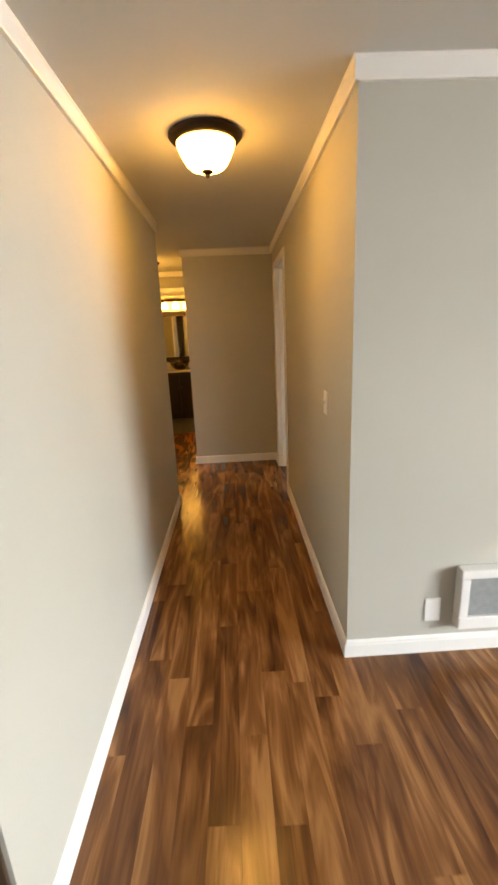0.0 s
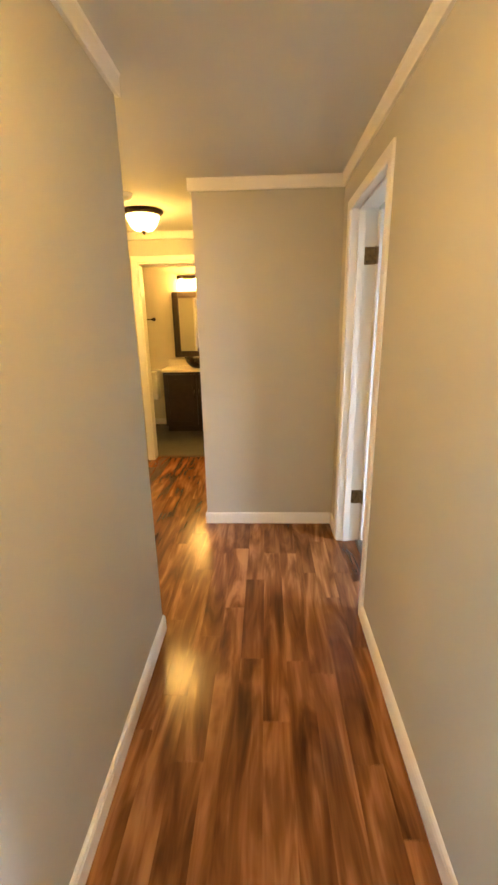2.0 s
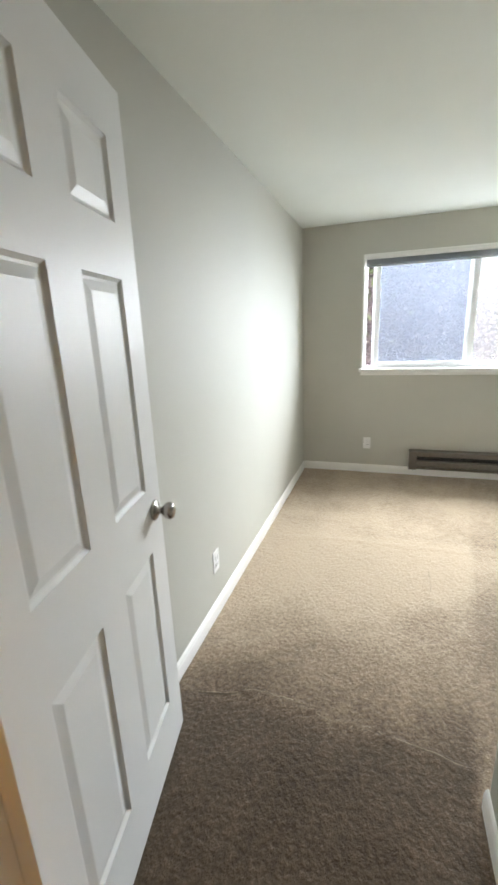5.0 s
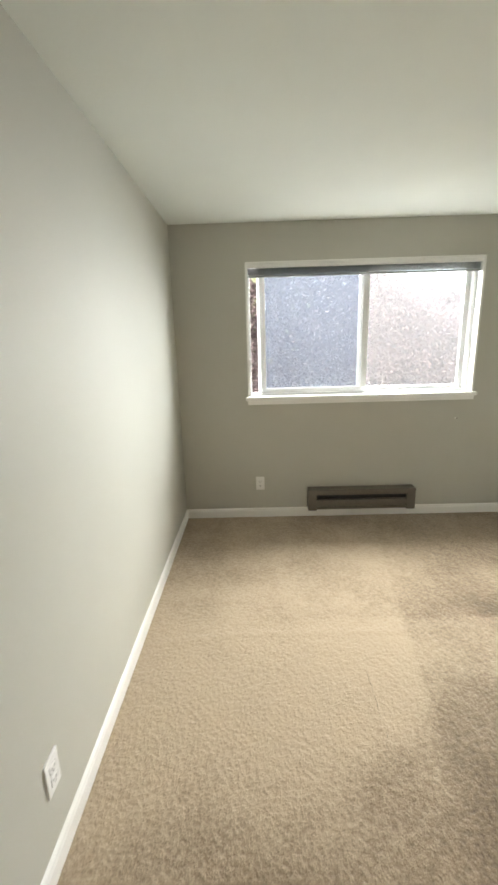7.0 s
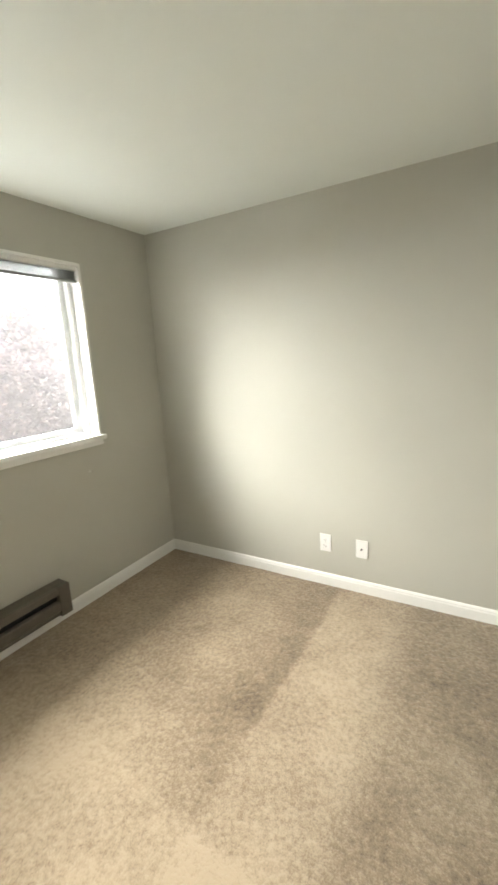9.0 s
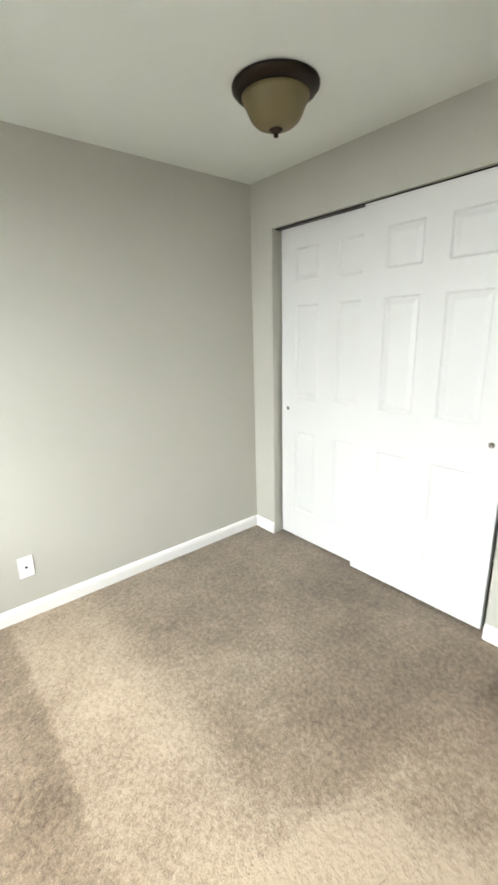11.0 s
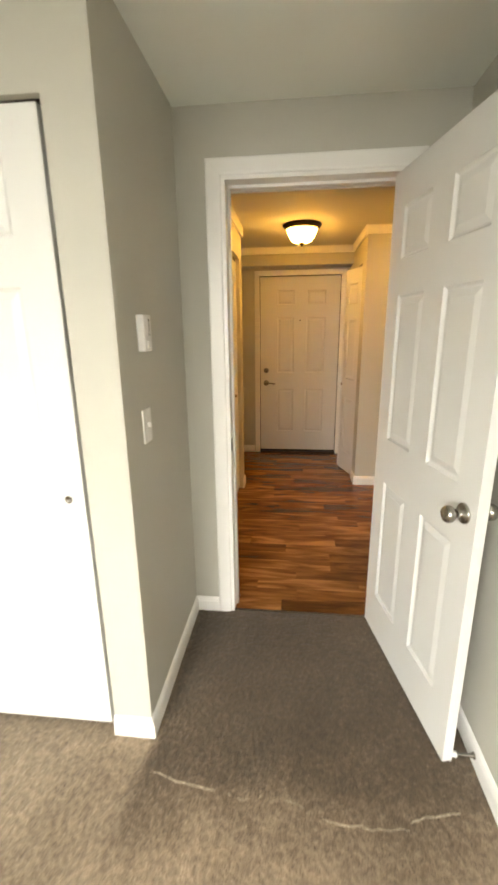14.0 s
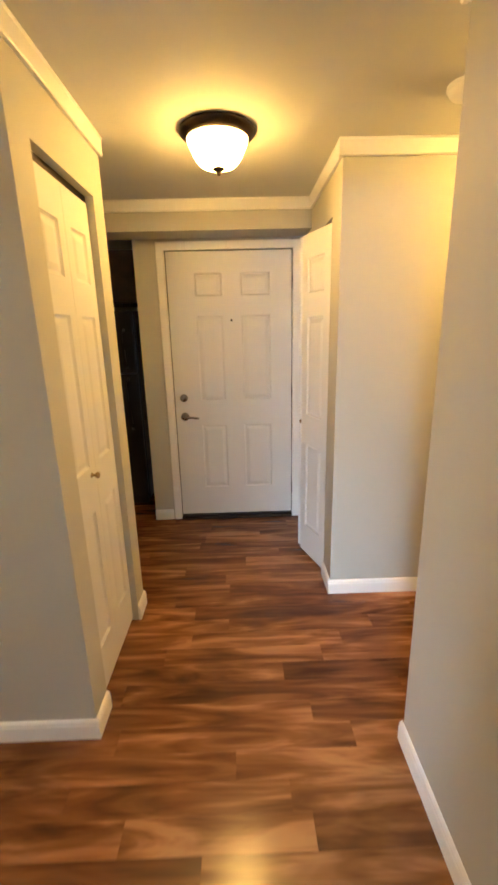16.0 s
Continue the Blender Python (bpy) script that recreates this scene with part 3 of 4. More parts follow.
def panelled_leaf(thing, width, height, thick, columns, rows, mat, name="slab"):
    """A moulded panel door lying in x (from 0), z (from 0) and y (thickness from 0): a slab with openings and raised panels."""
    xs = sorted({0, width, *[v for c in columns for v in c]})
    zs = sorted({0, height, *[v for r in rows for v in r]})
    holes = {(c, r) for c in columns for r in rows}
    bm = bmesh.new()
    for side, y in ((0, 0.0), (1, thick)):
        for xa, xb in zip(xs, xs[1:]):
            for za, zb in zip(zs, zs[1:]):
                if ((xa, xb), (za, zb)) in holes:
                    continue
                q = [bm.verts.new(p) for p in ((xa, y, za), (xb, y, za), (xb, y, zb), (xa, y, zb))]
                bm.faces.new(q if side == 0 else q[::-1])
    rim = [(0, 0), (width, 0), (width, height), (0, height)]
    for a, b in zip(rim, rim[1:] + rim[:1]):
        bm.faces.new([bm.verts.new(p) for p in ((a[0], 0, a[1]), (a[0], thick, a[1]), (b[0], thick, b[1]), (b[0], 0, b[1]))])
    bmesh.ops.remove_doubles(bm, verts=bm.verts, dist=1e-5)
    for (xa, xb), (za, zb) in holes:
        q = [(xa, za), (xb, za), (xb, zb), (xa, zb)]
        for a, b in zip(q, q[1:] + q[:1]):
            bm.faces.new([bm.verts.new(p) for p in ((a[0], 0, a[1]), (b[0], 0, b[1]), (b[0], thick, b[1]), (a[0], thick, a[1]))])
    bmesh.ops.remove_doubles(bm, verts=bm.verts, dist=1e-5)
    bmesh.ops.recalc_face_normals(bm, faces=bm.faces)
    slab = part(name, bm, mat, thing)
    for xa, xb in columns:
        for za, zb in rows:
            pm = bmesh.new()
            for s, y in ((0, 0.0), (1, thick)):
                d = 1 if s == 0 else -1
                loops = []
                for inset, depth in ((0.0, 0.0015), (0.008, 0.0085), (0.014, 0.0095), (0.036, 0.0035), (0.038, 0.0030)):
                    loops.append([pm.verts.new(p) for p in ((xa + inset, y + d * depth, za + inset), (xb - inset, y + d * depth, za + inset), (xb - inset, y + d * depth, zb - inset), (xa + inset, y + d * depth, zb - inset))])
                for l0, l1 in zip(loops, loops[1:]):
                    for k in range(4):
                        pm.faces.new((l0[k], l0[(k + 1) % 4], l1[(k + 1) % 4], l1[k]))
                pm.faces.new(loops[-1])
            bmesh.ops.recalc_face_normals(pm, faces=pm.faces)
            part("panel", pm, mat, slab)
    return slab


ROWS = [(0.205, 0.785), (0.985, 1.575), (1.708, 1.897)]


def knob_into(bm, base, out):
    """A round passage knob on its rose, pointing along out."""
    turn = Vector(out).to_track_quat("Z", "Y").to_matrix().to_4x4()
    lathe_into(bm, [(0, -0.001), (0.033, -0.001), (0.033, 0.004), (0.028, 0.009), (0.013, 0.012), (0.011, 0.028), (0.020, 0.034), (0.0265, 0.044), (0.027, 0.054), (0.022, 0.063), (0.010, 0.067), (0, 0.0675)], base, 28, turn)
    return bm


def hinge(parent, x, y, z, mat, turn=0.0):
    """A butt hinge: knuckle and two leaves."""
    bm = bmesh.new()
    for k in range(5):
        lathe_into(bm, [(0, 0), (0.0065, 0), (0.0065, 0.0165), (0, 0.0165)], (x, y, z - 0.045 + k * 0.018), 12)
    lathe_into(bm, [(0, 0), (0.005, 0.001), (0.004, 0.006), (0, 0.008)], (x, y, z + 0.045), 10)
    return part("hinge", bm, mat, parent)


# bedroom door, standing open
bd = tagged(empty("bedroom_door", pose(0.765, 4.586, 0.02, 0, 0, 10.9)), "white six-panel bedroom door standing wide open", "door")
panelled_leaf(bd, 0.755, 2.03, 0.035, [(0.105, 0.315), (0.443, 0.648)], ROWS, DOORP)
part("door_knob", knob_into(bmesh.new(), (0.695, 0.0, 0.905), (0, -1, 0)), NICKEL, bd, "satin nickel round knob")
part("door_knob", knob_into(bmesh.new(), (0.695, 0.035, 0.905), (0, 1, 0)), NICKEL, bd, "satin nickel round knob")
for z in (1.80, 0.31):
    hb = hinge(bd, -0.004, 0.033, z, BRASS)
    part("hinge_leaf", box(-0.0015, 0.0, 0.002, 0.034, z - 0.045, z + 0.045), BRASS, hb)
bh = tagged(empty("hinge_plates"), "tarnished brass hinge plates screwed to the jamb", "hinge")
for z in (1.82, 0.33):
    part("plate", box(0.6935, 0.752, D1 - 0.0195, D1 - 0.0168, z - 0.047, z + 0.047, 0.001), BRASS, bh)
    for dx, dz in ((0.706, 0.03), (0.728, 0.0), (0.706, -0.03)):
        part("screw", lathe([(0, 0), (0.0035, 0), (0.003, 0.0015), (0, 0.0015)], (dx, D1 - 0.0195, z + dz), 10, Matrix.Rotation(math.pi / 2, 4, "X")), BRONZE, bh)
tagged(part("strike_plate", box(0.712, 0.742, D0 + 0.0165, D0 + 0.0185, 0.90, 0.96, 0.001), BRONZE), "dark metal strike plate in the door jamb", "strike plate")

# front door
fd = tagged(empty("front_door", pose(FX - 0.004, 3.809, 0.022, 0, 0, 90)), "white six-panel front door, closed", "door")
panelled_leaf(fd, 0.898, 2.026, 0.045, [(0.197, 0.39), (0.527, 0.742)], [(0.248, 0.765), (0.96, 1.587), (1.723, 1.882)], DOORP)
for z in (1.81, 1.02, 0.23):
    hinge(fd, 0.903, -0.004, z, BRONZE)
TF = Matrix.Rotation(math.pi / 2, 4, "X")
part("deadbolt", lathe_into(lathe([(0, 0), (0.031, 0), (0.031, 0.006), (0.026, 0.014), (0.02, 0.018), (0, 0.018)], (0.068, 0, 0.985), 26, TF), [(0, 0), (0.006, 0), (0.006, 0.006), (0, 0.006)], (0.068, -0.018, 0.985), 12, TF), NICKEL, fd, "nickel deadbolt")
lv = lathe([(0, 0), (0.033, 0), (0.033, 0.006), (0.024, 0.012), (0.012, 0.016), (0.011, 0.045), (0, 0.046)], (0.068, 0, 0.838), 26, TF)
tube_into(lv, [(0.066, -0.043, 0.838), (0.09, -0.047, 0.840), (0.125, -0.046, 0.838), (0.160, -0.042, 0.832), (0.178, -0.038, 0.828)], 0.0085, 10)
part("lever_handle", lv, NICKEL, fd, "curved nickel lever handle")
part("peephole", lathe([(0, 0), (0.008, 0), (0.008, 0.003), (0.004, 0.004), (0, 0.002)], (0.455, 0, 1.553), 16, TF), BRONZE, fd, "small dark peephole")
part("sweep", box(0.0, 0.898, -0.003, 0.0, 0.0, 0.018), DARKGAP, fd, "dark rubber sweep")
fj = tagged(empty("trim_front_jamb"), "dark backing standing in for shade in the front door's gaps", "door jamb", kind="structure")
# dark block behind the slab, its colour stands in for shade in the gaps
part("jamb_back", box(FX - 0.14, FX - 0.04, 3.80, 4.715, 0.0, 2.055), DARKGAP, fj)
structure("threshold_front", box(FX - 0.04, FX + 0.03, 3.803, 4.712, -0.012, 0.02, 0.006), BRONZE, "dark metal front door threshold", "threshold")

# coat closet bifold, closed
cd = tagged(empty("coat_closet_bifold_door", pose(-0.525, 3.70, 0.02, 0, 0, 180)), "white two-leaf bifold closet door, closed", "door")
for k in range(2):
    leaf = empty("leaf")
    leaf.parent = cd
    leaf.location = (k * 0.2665, 0, 0)
    panelled_leaf(leaf, 0.2645, 2.0, 0.03, [(0.058, 0.207)], [(0.2, 0.77), (0.96, 1.55), (1.68, 1.87)], DOORP)
part("door_knob", lathe([(0, -0.001), (0.012, 0), (0.007, 0.004), (0.006, 0.014), (0.013, 0.02), (0.0145, 0.027), (0.009, 0.032), (0, 0.033)], (0.215, 0.0, 0.925), 20, TF), BRASS, cd, "small brass knob")
part("track", box(0.0, 0.533, 0.004, 0.026, 2.003, 2.029), BRONZE, cd, "dark metal top track")

# linen closet bifold, half folded
ld = tagged(empty("linen_closet_bifold_door", pose(-1.445, 4.835, 0.02)), "white bifold closet door, folded partly open", "door")
A1 = math.atan2(-0.118, -0.345)
for k, (ox, oy, ang) in enumerate(((-0.012, 0.0, A1), (-0.012 + math.cos(A1) * 0.345, math.sin(A1) * 0.345, math.pi - 0.30))):
    leaf = empty("leaf")
    leaf.parent = ld
    leaf.location, leaf.rotation_euler = (ox, oy, 0), (0, 0, ang)
    panelled_leaf(leaf, 0.318, 2.0, 0.03, [(0.065, 0.253)], [(0.2, 0.77), (0.96, 1.55), (1.68, 1.87)], DOORP)
kp = Vector((-0.012 + math.cos(A1) * 0.335, math.sin(A1) * 0.335, 0.90))
kd = Vector((0.3, -0.95, 0)).normalized()
part("door_knob", lathe([(0, -0.03), (0.007, -0.03), (0.006, 0.014), (0.013, 0.02), (0.0145, 0.027), (0.009, 0.032), (0, 0.033)], kp, 20, kd.to_track_quat("Z", "Y").to_matrix().to_4x4()), BRASS, ld, "small brass knob")
part("track", box(-0.635, 0.0, -0.012, 0.012, 2.003, 2.024), BRONZE, ld, "dark metal top track")

# sliding closet doors in the bedroom
for name, x, y0, y1, z0, pull in (("sliding_closet_door", 1.475, 2.762, 3.528, 0.026, 0.058), ("sliding_closet_door", 1.435, 2.127, 2.875, 0.026, 0.70)):
    sd = tagged(empty(name, pose(x, y0, z0, 0, 0, 90)), "white six-panel sliding closet door, closed", "door", "sliding closet doors")
    w = y1 - y0
    panelled_leaf(sd, w, 2.015, 0.032, [(0.138, 0.326), (w - 0.318, w - 0.115)] if pull < 0.1 else [(0.125, 0.31), (w - 0.30, w - 0.11)], [(0.2, 0.77), (0.995, 1.57), (1.702, 1.894)], DOORP)
    px = w - 0.055 if pull < 0.1 else 0.055
    part("finger_pull", lathe([(0.0, 0.001), (0.010, 0.001), (0.011, 0.0025), (0.013, 0.0025), (0.0135, 0.0), (0, -0.002)], (px, 0.0, 0.915), 20, TF), NICKEL, sd, "round recessed metal finger pull")
structure("trim_closet_track", box(1.40, 1.468, 2.105, 3.552, 2.043, 2.05), BRONZE, "dark metal track above the sliding doors", "track")
wall("wall_closet_back", [(BW, CX - 0.11, BS, BS + 0.02, 0, BC)], "dim closet interior wall")

# ---- ceiling lamps ----


def ceiling_lamp(name, x, y, top, glass, label, lit):
    ob = tagged(empty(name, pose(x, y, top)), label, "ceiling light", "ceiling lights" if lit else "")
    r = 0.160 if lit else 0.165
    part("pan", lathe([(0, 0), (r - 0.006, 0), (r, -0.005), (r, -0.012), (r - 0.008, -0.022), (r - 0.020, -0.031), (r - 0.030, -0.036), (r - 0.037, -0.036), (0, -0.032)], n=48), BRONZE, ob, "dark bronze metal pan")
    if lit:
        bowl = [(0, -0.030), (0.122, -0.030), (0.129, -0.036), (0.126, -0.048), (0.117, -0.068), (0.105, -0.092), (0.090, -0.116), (0.074, -0.131), (0.052, -0.139), (0.02, -0.142), (0, -0.1425)]
    else:
        bowl = [(0, -0.033), (0.122, -0.033), (0.129, -0.038), (0.124, -0.052), (0.112, -0.070), (0.111, -0.076), (0.102, -0.096), (0.092, -0.112), (0.074, -0.128), (0.05, -0.139), (0.02, -0.144), (0, -0.1445)]
    part("bowl_shade", lathe(bowl, n=48), glass, ob, "white alabaster glass bowl, lit" if lit else "unlit amber glass bowl")
    b = bowl[-1][1]
    part("finial", lathe([(0, b + 0.004), (0.025, b + 0.003), (0.027, b - 0.003), (0.015, b - 0.010), (0.007, b - 0.014), (0.010, b - 0.019), (0.007, b - 0.025), (0, b - 0.027)], n=20), BRONZE, ob, "bronze finial")
    return ob


ceiling_lamp("ceiling_light", 0.088, 2.32, HC, LIT, "lit bronze flush ceiling light with alabaster bowl", True)
ceiling_lamp("ceiling_light", -1.14, 4.250, HC, LIT, "lit bronze flush ceiling light with alabaster bowl", True)
ceiling_lamp("ceiling_light", -0.825, 5.60, HC, LIT, "lit bronze flush ceiling light with alabaster bowl", True)
ceiling_lamp("bedroom_ceiling_light", 2.12, 2.80, BC, AMBER, "unlit bronze ceiling light with amber glass bowl", False)
sm = tagged(empty("smoke_detector", pose(-0.83, 5.14, HC)), "round white smoke detector on the ceiling", "smoke detector")
part("base", lathe([(0, 0), (0.068, 0), (0.068, -0.012), (0, -0.012)]), PLATE, sm)
part("cover", lathe([(0.06, -0.012), (0.06, -0.024), (0.05, -0.036), (0.03, -0.042), (0, -0.043)]), PLATE, sm)

# ---- plates on the walls ----


def wall_plate(name, kind, m, label, category):
    """A plate in x (across) and z (up), facing -y."""
    ob = tagged(empty(name, m), label, category, "electrical plates")
    part("plate", box(-0.036, 0.036, -0.006, 0.001, -0.058, 0.058, 0.003), PLATE, ob)
    if kind == "outlet":
        for dz in (0.02, -0.02):
            face = part("receptacle", box(-0.017, 0.017, -0.0085, -0.005, dz - 0.014, dz + 0.014, 0.003), PLATE, ob)
            bm = bmesh.new()
            box_into(bm, -0.008, -0.006, -0.0092, -0.008, dz - 0.002, dz + 0.007)
            box_into(bm, 0.006, 0.008, -0.0092, -0.008, dz - 0.002, dz + 0.006)
            lathe_into(bm, [(0, 0), (0.0026, 0), (0.0026, 0.0007), (0, 0.0007)], (0, -0.0085, dz - 0.008), 10, TF)
            part("slots", bm, BLACKP, face)
    if kind == "switch":
        part("rocker_frame", box(-0.017, 0.017, -0.0075, -0.005, -0.034, 0.034, 0.001), PLATE, ob)
        part("toggle", box(-0.005, 0.005, -0.018, -0.006, -0.004, 0.012, 0.002), PLATE, ob)
    if kind == "coax":
        part("socket", lathe([(0, 0), (0.006, 0), (0.006, 0.006), (0.003, 0.007), (0, 0.005)], (0, -0.006, 0), 14, TF), BLACKP, ob, "black coaxial socket")
    for dz in (0.0,) if kind == "outlet" else (0.042, -0.042):
        part("screw", lathe([(0, 0), (0.003, 0), (0.0025, 0.0012), (0, 0.0012)], (0, -0.006, dz), 10, TF), PLATE, ob)
    return ob


wall_plate("wall_outlet", "outlet", pose(BE, 4.207, 0.31, 0, 0, -90), "white wall outlet below the window wall", "outlet")
wall_plate("wall_outlet", "outlet", pose(3.313, BS, 0.295, 0, 0, 180), "white wall outlet above the baseboard", "outlet")
wall_plate("cable_plate", "coax", pose(3.082, BS, 0.294, 0, 0, 180), "white wall plate with one black socket", "cable plate")
wall_plate("wall_outlet", "outlet", pose(2.164, BN, 0.306), "white wall outlet behind the open door", "outlet")
wall_plate("light_switch", "switch", pose(HE, 2.267, 1.114, 0, 0, -90), "white toggle light switch on the hallway wall", "light switch")
wall_plate("light_switch", "switch", pose(1.312, NY, 1.155, 0, 0, 180), "white toggle light switch beside the bedroom door", "light switch")
wall_plate("blank_plate", "blank", pose(1.0, LY, 0.222), "white blank wall plate near the heater", "wall plate")

th = tagged(empty("thermostat", pose(1.302, NY, 1.463, 0, 0, 180)), "white wall thermostat with a small grey dial window", "thermostat")
part("body", box(-0.036, 0.036, -0.026, 0.0, -0.058, 0.058, 0.006), PLATE, th)
part("scale_window", box(-0.006, 0.018, -0.0272, -0.0255, -0.012, 0.050, 0.001), PLATE, th, "white scale strip with dark print")
bars = bmesh.new()
for k in range(4):
    box_into(bars, 0.004, 0.011, -0.0279, -0.0271, -0.008 + k * 0.0145, 0.0025 + k * 0.0145)
part("scale_marks", bars, BLACKP, th, "dark printed scale marks")
part("dial", box(-0.018, 0.018, -0.031, -0.0255, -0.048, -0.024, 0.003), PLATE, th)

# nail left in the wall
nl = tagged(empty("wall_hook", pose(BE, 2.603, 0.832)), "small metal hook stuck in the wall", "hook")
hk = tube_into(bmesh.new(), [(0.001, 0, 0.004), (-0.014, 0, 0.002), (-0.02, 0, 0.0), (-0.022, 0, 0.006)], 0.0022, 8)
part("hook", hk, NICKEL, nl)
part("plate", box(-0.003, 0.0, -0.009, 0.009, -0.004, 0.006, 0.001), TRIM, nl, "pale screw plate")

# ---- living room wall heater ----
wh = tagged(empty("wall_heater", pose(1.30, LY, 0.295)), "white enamel electric wall heater with grille", "heater")
fr = bmesh.new()
box_into(fr, -0.205, 0.205, -0.055, 0.0, 0.105, 0.147, 0.006)
box_into(fr, -0.205, 0.205, -0.055, 0.0, -0.147, -0.085, 0.006)
box_into(fr, -0.205, -0.165, -0.055, 0.0, -0.0855, 0.1055, 0.006)
box_into(fr, 0.165, 0.205, -0.055, 0.0, -0.0855, 0.1055, 0.006)
part("frame", fr, ALMOND, wh)
part("back_panel", box(-0.168, 0.168, -0.02, -0.001, -0.09, 0.11), GRILLE, wh)
for k in range(19):
    z = -0.078 + k * 0.0097
    part("grille_slat", extrude_into(bmesh.new(), [(0.03, 0), (0.046, -0.003), (0.046, 0.0005), (0.03, 0.0035)], (-0.1645, 0, z), (0.329, 0, 0), (0, -1, 0), (0, 0, 1)), GRILLE, wh)
part("dial", lathe([(0, 0), (0.016, 0), (0.014, 0.012), (0, 0.013)], (0.12, -0.055, -0.118), 20, TF), ALMOND, wh)

# ---- bedroom baseboard heater ----
bhx = tagged(empty("baseboard_heater"), "taupe metal electric baseboard heater under the window", "heater")
y0, y1, z0, z1 = 2.92, 3.808, 0.088, 0.268
prof = [(0, 0.0), (0.07, 0.0), (0.078, 0.006), (0.078, 0.018), (0.072, 0.024), (0.086, 0.03), (0.094, 0.042), (0.094, 0.086), (0.088, 0.091), (0.04, 0.093), (0.04, 0.131), (0.090, 0.134), (0.094, 0.138), (0.094, 0.172), (0.086, 0.18), (0, 0.18)]
part("casing", extrude_into(bmesh.new(), prof, (BE - 0.001, y0 + 0.07, z0), (0, y1 - y0 - 0.14, 0), (-1, 0, 0), (0, 0, 1)), HEATM, bhx)
for a, b in ((y0, y0 + 0.07), (y1 - 0.07, y1)):
    part("end_cap", box(BE - 0.097, BE - 0.001, a, b, z0, z1 + 0.001, 0.004), HEATM, bhx)
part("outlet_slot", box(BE - 0.066, BE - 0.042, y0 + 0.07, y1 - 0.07, z0 + 0.0935, z0 + 0.1305), BLACKP, bhx, "black air slot")
for k in range(44):
    y = y0 + 0.08 + k * 0.0168
    part("fin", box(BE - 0.072, BE - 0.066, y, y + 0.0012, z0 + 0.094, z0 + 0.130), BLACKP, bhx)

# ---- bedroom window ----
win = tagged(empty("window_1"), "white vinyl sliding window with insect screen, slightly open", "window", kind="structure")
xf0, xf1 = BE + 0.075, BE + 0.14
part("window_frame", box(xf0, xf1, W0, W0 + 0.045, WZ0, WZ1, 0.004), VINYL, win)
part("window_frame", box(xf0, xf1, W1 - 0.03, W1, WZ0, WZ1, 0.004), VINYL, win)
part("window_frame", box(xf0, xf1, W0 + 0.045, W1 - 0.03, WZ0, WZ0 + 0.035, 0.004), VINYL, win)
part("window_frame", box(xf0, xf1, W0 + 0.045, W1 - 0.03, WZ1 - 0.035, WZ1, 0.004), VINYL, win)


def sash(name, x0, x1, a, b, w):
    s = empty(name)
    s.parent = win
    zz0, zz1 = WZ0 + 0.034, WZ1 - 0.034
    part("sash_stile", box(x0, x1, a, a + w, zz0, zz1, 0.003), VINYL, s)
    part("sash_stile", box(x0, x1, b - w, b, zz0, zz1, 0.003), VINYL, s)
    part("sash_rail", box(x0, x1, a + w, b - w, zz0, zz0 + w * 0.8, 0.003), VINYL, s)
    part("sash_rail", box(x0, x1, a + w, b - w, zz1 - w * 0.8, zz1, 0.003), VINYL, s)
    g = part("pane", box((x0 + x1) / 2 - 0.002, (x0 + x1) / 2 + 0.002, a + w - 0.005, b - w + 0.005, zz0 + w * 0.8 - 0.005, zz1 - w * 0.8 + 0.005), GLASS, s)
    g.visible_shadow = False
    return s


sash("fixed_sash", xf0 + 0.035, xf0 + 0.06, W0 + 0.044, 3.39, 0.04)
sash("sliding_sash", xf0 + 0.008, xf0 + 0.033, 3.32, 4.185, 0.048)
scr = empty("insect_screen")
scr.parent = win
part("screen_frame", box(xf1 + 0.002, xf1 + 0.012, 3.36, 3.385, WZ0 + 0.03, WZ1 - 0.03), VINYL, scr)
part("screen_frame", box(xf1 + 0.002, xf1 + 0.012, 4.175, 4.2, WZ0 + 0.03, WZ1 - 0.03), VINYL, scr)
part("screen_frame", box(xf1 + 0.002, xf1 + 0.012, 3.385, 4.175, WZ0 + 0.03, WZ0 + 0.05), VINYL, scr)
part("screen_frame", box(xf1 + 0.002, xf1 + 0.012, 3.385, 4.175, WZ1 - 0.05, WZ1 - 0.03), VINYL, scr)
mesh = part("screen_mesh", box(xf1 + 0.006, xf1 + 0.0065, 3.38, 4.18, WZ0 + 0.045, WZ1 - 0.045), SCREEN, scr, "grey insect mesh")
# reveal lining and stool
lin = bmesh.new()
box_into(lin, BE - 0.004, xf0, W0 - 0.002, W0 + 0.014, WZ0 + 0.018, WZ1)
box_into(lin, BE - 0.004, xf0, W1 - 0.014, W1 + 0.002, WZ0 + 0.018, WZ1)
box_into(lin, BE - 0.004, xf0, W0 + 0.014, W1 - 0.014, WZ1 - 0.014, WZ1 + 0.002)
part("reveal", lin, TRIM, win)
part("window_sill", box(BE - 0.035, xf0, W0 - 0.02, W1 + 0.02, WZ0 - 0.012, WZ0 + 0.018, 0.005), TRIM, win, "white painted window stool")
part("apron", box(BE - 0.016, BE, W0 - 0.005, W1 + 0.005, WZ0 - 0.045, WZ0 - 0.0125, 0.003), TRIM, win)

